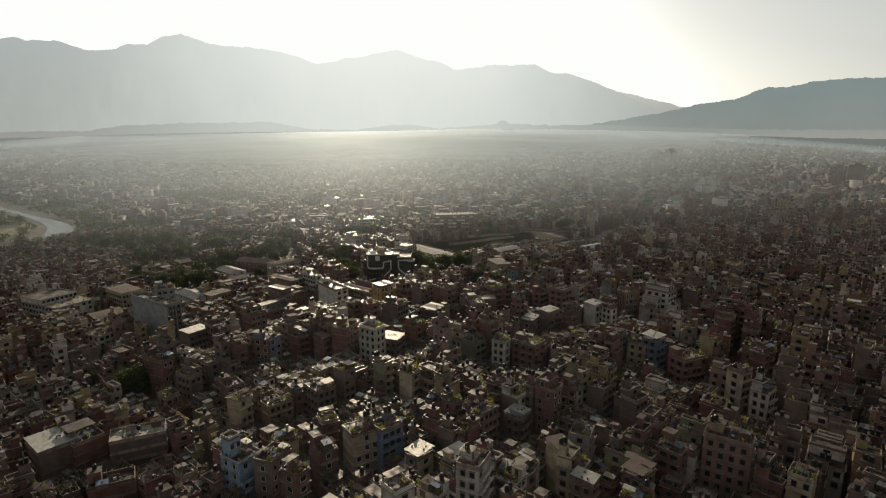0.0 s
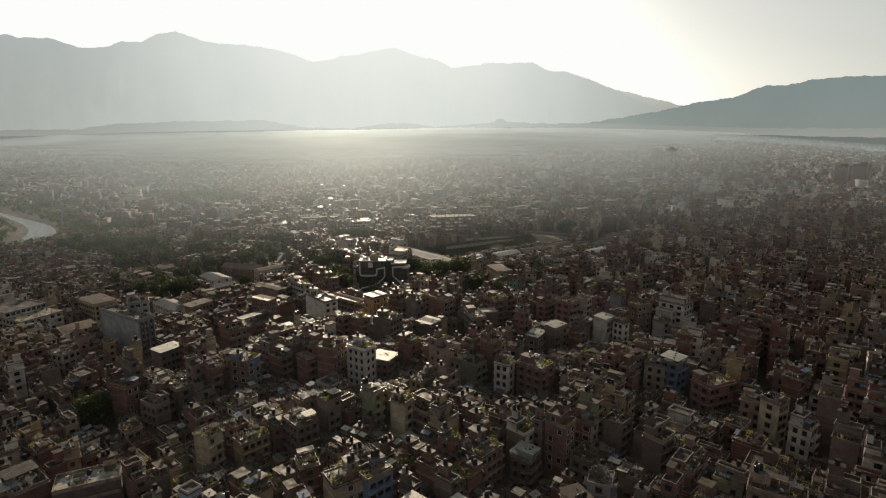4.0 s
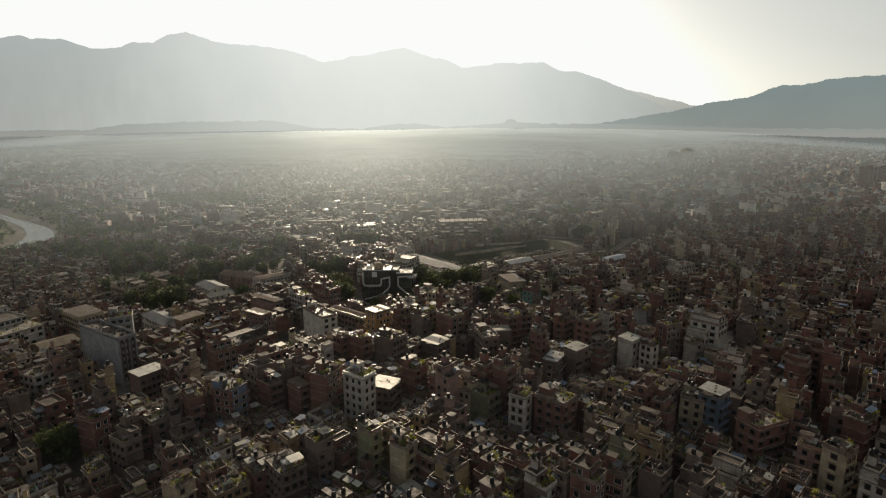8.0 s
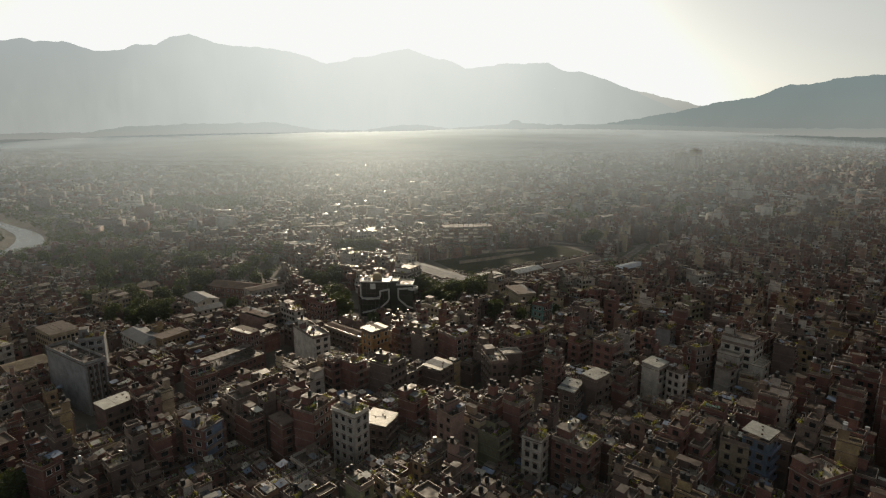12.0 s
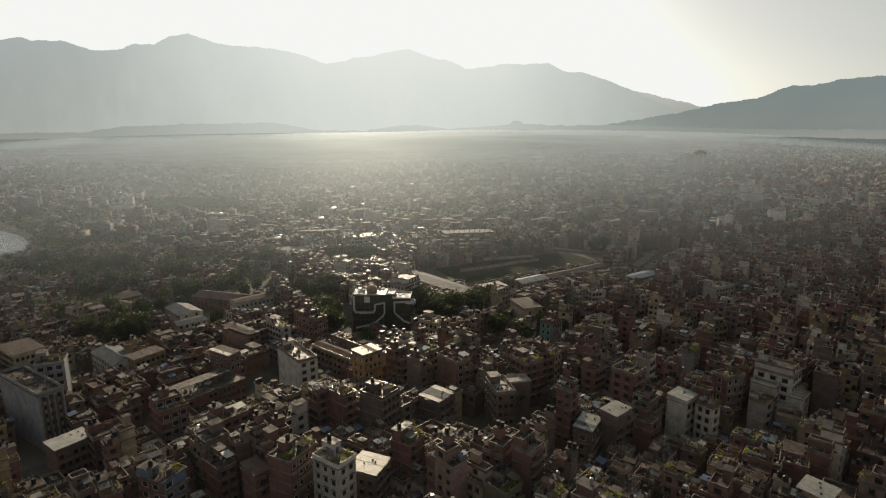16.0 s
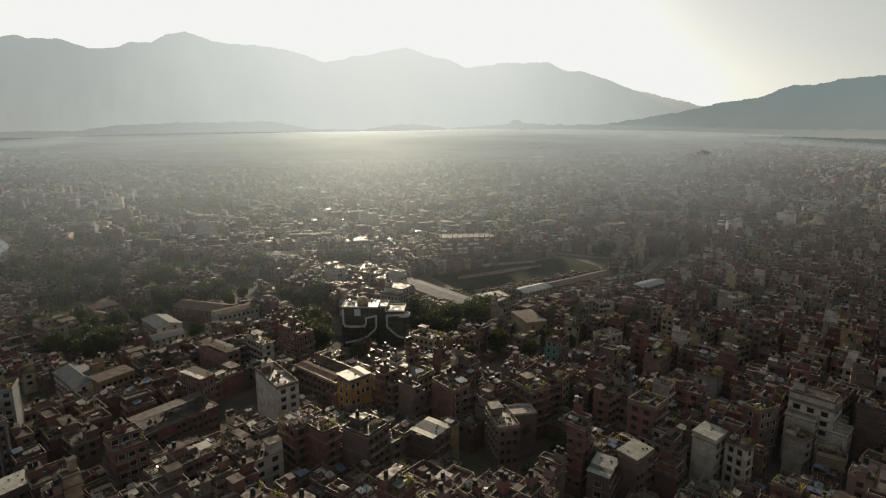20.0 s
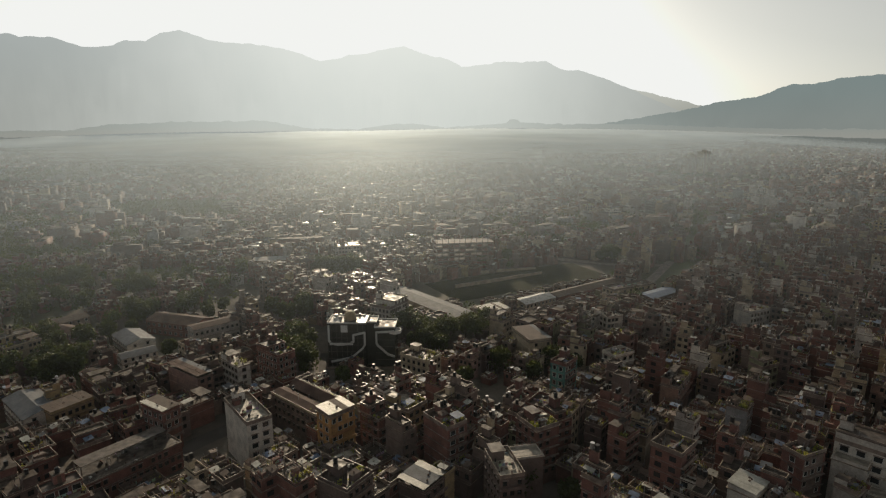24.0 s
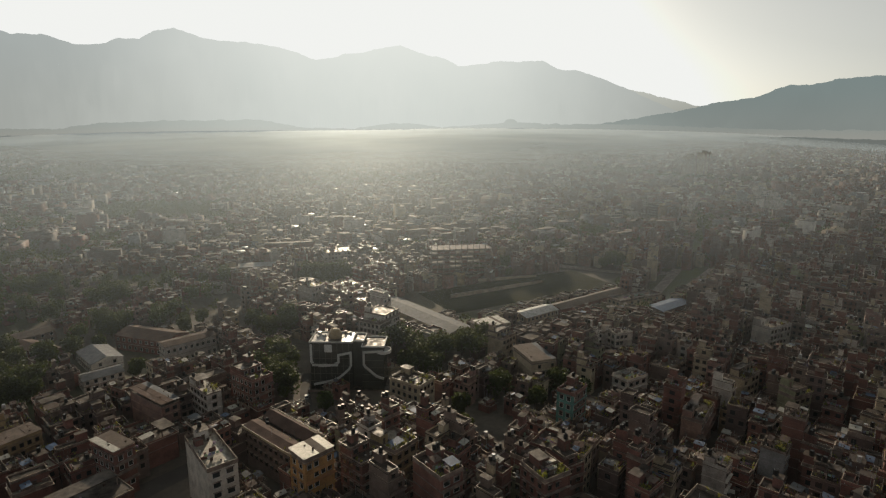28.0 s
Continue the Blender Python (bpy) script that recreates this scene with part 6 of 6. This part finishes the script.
def box_cloud(name, cx, cy, cz, sx, sy, sz, turn, mats, slots, label, category):
    """Many plain blocks joined at once."""
    n = len(cx)
    c, s = np.cos(turn), np.sin(turn)
    sg = np.array([(-1, -1, 0), (1, -1, 0), (1, 1, 0), (-1, 1, 0), (-1, -1, 1), (1, -1, 1), (1, 1, 1), (-1, 1, 1)], float)
    px, py = sg[None, :, 0] * sx[:, None] / 2, sg[None, :, 1] * sy[:, None] / 2
    V = np.empty((n, 8, 3))
    V[..., 0] = cx[:, None] + px * c[:, None] - py * s[:, None]
    V[..., 1] = cy[:, None] + px * s[:, None] + py * c[:, None]
    V[..., 2] = cz[:, None] + sg[None, :, 2] * sz[:, None]
    F = np.array([(0, 1, 5, 4), (1, 2, 6, 5), (2, 3, 7, 6), (3, 0, 4, 7), (4, 5, 6, 7)])
    faces = (np.arange(n)[:, None, None] * 8 + F[None]).reshape(-1, 4)
    me = bpy.data.meshes.new(name)
    me.vertices.add(n * 8)
    me.vertices.foreach_set("co", V.ravel())
    me.loops.add(len(faces) * 4)
    me.loops.foreach_set("vertex_index", faces.ravel())
    me.polygons.add(len(faces))
    me.polygons.foreach_set("loop_start", np.arange(len(faces)) * 4)
    for m in mats:
        me.materials.append(m)
    slot = np.repeat(slots[:, None], 5, 1)
    slot[:, 4] = np.where(slots < len(mats) - 4, len(mats) - 4, slots)
    me.polygons.foreach_set("material_index", slot.ravel().astype(np.int32))
    me.update(calc_edges=True)
    me.validate()
    return tagged(new(name, me), label, category, kind="stuff")


rs = np.random.RandomState(3)
step = 11.5
U, Vv = np.meshgrid(np.arange(-3400, 3400, step), np.arange(300, 3900, step))
U, Vv = (U + rs.uniform(-2.5, 2.5, U.shape)).ravel(), (Vv + rs.uniform(-2.5, 2.5, U.shape)).ravel()
th = radians(28)
fx, fy = U * math.cos(th) - (Vv - 1500) * math.sin(th), U * math.sin(th) + (Vv - 1500) * math.cos(th) + 1500
keep = (fy > 660) & (fy < 2400) & (np.abs(fx) < 0.9 * fy + 40)
fx, fy = fx[keep], fy[keep]
mask = np.array([noise.fractal(Vector((a * 0.0028, b * 0.0028, 1.5)), 0.8, 2.0, 4) for a, b in zip(fx, fy)])
thin = np.clip((fy - 1300) / 2200, 0, 1) * 0.12 + np.clip((-fx - 80) / 450, 0, 1) * 0.55
grove = (fy > 920) & (fy < 1100) & (fx > -0.43 * fy) & (fx < -0.24 * fy)
keep = ~grove & (mask + rs.uniform(-0.35, 0.35, len(fx)) < 0.30 - thin * 0.6) & ~np.array([a < -200 and on_river(a, b) for a, b in zip(fx, fy)])
for a, b, rad in BUILT:
    if b > 640:
        keep &= (fx - a) ** 2 + (fy - b) ** 2 > (rad + 6) ** 2
fx, fy = fx[keep], fy[keep]
n = len(fx)
far_w, far_d = rs.uniform(7, 15, n), rs.uniform(6, 12, n)
big = rs.random_sample(n) < 0.05
far_w[big] *= 2.2
far_h = np.clip(rs.normal(2.3, 0.9, n), 1, 6) * STOREY
far_h[big] += 5
high = (rs.random_sample(n) < 0.035) & (fy < 1500)       # mid-rise blocks standing out of the sprawl
far_h[high] = rs.uniform(13, 22, high.sum())
far_w[high] = rs.uniform(12, 22, high.sum())
far_h[fy > 1500] = np.minimum(far_h[fy > 1500], 7.5)
tn = radians(28) + np.round(rs.normal(0, 0.7, n)) * math.pi / 2 + rs.normal(0, 0.12, n) + 0.35 * np.sin(fx * 0.004)
gz = ground_za(fx, fy) - 0.5
mats = [WALLS_FAR[k] for k in ("brick", "cement", "grey", "cream", "white", "pink", "ochre", "bluegrey", "green")] + [SLAB_FAR, TIN_GLINT, TIN_RUST, TIN_DULL]
slots = rs.choice(9, n, p=[0.27, 0.16, 0.22, 0.07, 0.13, 0.06, 0.01, 0.06, 0.02])
hs = (rs.random_sample(n) < 0.6) & (fy < 1900)
hx, hy = rs.uniform(-0.25, 0.25, n) * far_w, rs.uniform(-0.25, 0.25, n) * far_d
cn = rs.random_sample(n) < 0.22
cat = np.concatenate
box_cloud("far_houses", cat([fx, (fx + hx)[hs], (fx - hx)[cn]]), cat([fy, (fy + hy)[hs], (fy - hy)[cn]]), cat([gz, (gz + far_h)[hs], (gz + far_h + 1.6)[cn]]), cat([far_w, far_w[hs] * 0.42, far_w[cn] * 0.6]), cat([far_d, far_d[hs] * 0.42, far_d[cn] * 0.6]),
          cat([far_h, np.full(hs.sum(), 3.0), np.full(cn.sum(), 0.25)]), cat([tn, tn[hs], tn[cn]]), mats, cat([slots, slots[hs], rs.choice([10, 11, 12], cn.sum(), p=[0.4, 0.3, 0.3])]), "hazy sprawl of flat-roofed town houses across the valley", "houses")

# woods and single trees over the valley, too many to count
woods = Shape()
k_leaf = woods.slot(LEAF)
rw = random.Random(31)
spots = []
for _ in range(520):                         # the dark wood beyond the river bend
    y = rw.uniform(922, 1098)
    spots.append((rw.uniform(-0.43, -0.24) * y, y))
for _ in range(70):                          # groves among the houses
    cy = 560 + 1500 * rw.random() ** 1.3
    cx = (rw.uniform(-0.75, 0.7) if rw.random() < 0.6 else rw.uniform(-0.12, 0.22)) * cy
    spread = rw.uniform(12, 34)
    for _ in range(rw.randrange(18, 60)):
        spots.append((cx + rw.gauss(0, spread * 1.6), cy + rw.gauss(0, spread * 0.6)))
while len(spots) < 13500:
    y = 470 + 1920 * rw.random() ** 1.25
    x = rw.uniform(-0.9, 0.9) * y
    m = noise.fractal(Vector((x * 0.0028, y * 0.0028, 1.5)), 0.8, 2.0, 4)
    near_river = x < -180 and on_river(x, y, 60) and not on_river(x, y, 4) and rw.random() < 0.5
    if near_river or m > 0.14 - 0.08 * smooth(0, 200, x) - 0.2 * smooth(-100, -400, x) * smooth(600, 900, y) + 0.15 * smooth(700, 500, y) or rw.random() < 0.12:
        spots.append((x, y))
for x, y in spots:
    if y < 470 or on_river(x, y, 2) or (y < 680 and not free(x, y, 3)):
        continue
    g, size = ground_z(x, y), rw.uniform(2.6, 5.5)
    tall = size * rw.uniform(1.8, 2.6)
    lobes = [(rw.uniform(-0.6, 0.6) * size, rw.uniform(-0.6, 0.6) * size, tall * rw.uniform(0.35, 0.8), size * rw.uniform(0.4, 0.65)) for _ in range(5)]
    for _ in range(46 if y < 800 else 20 if y < 1500 else 8 if y < 2200 else 5):
        cx, cy, cz, cr = rw.choice(lobes)
        v = Vector((rw.gauss(0, 1), rw.gauss(0, 1), rw.gauss(0, 0.8))).normalized() * cr * rw.uniform(0.6, 1.1)
        p = Vector((x + cx, y + cy, g + cz)) + v
        s1 = 0.9 if y < 800 else 1.6 if y < 1500 else 2.2
        a = Vector((rw.gauss(0, 1), rw.gauss(0, 1), rw.gauss(0, 0.6))).normalized() * s1
        b = Vector((rw.gauss(0, 1), rw.gauss(0, 1), rw.gauss(0, 1))).normalized() * s1 * 0.8
        o = len(woods.v)
        woods.v += [tuple(p - a - b * 0.4), tuple(p + a * 0.2 - b), tuple(p + a), tuple(p + b)]
        woods.f.append((o, o + 1, o + 2, o + 3))
        woods.k.append(k_leaf)
tagged(new("far_trees", woods.mesh("far_trees")), "dark trees scattered in clumps across the valley", "trees", kind="stuff")
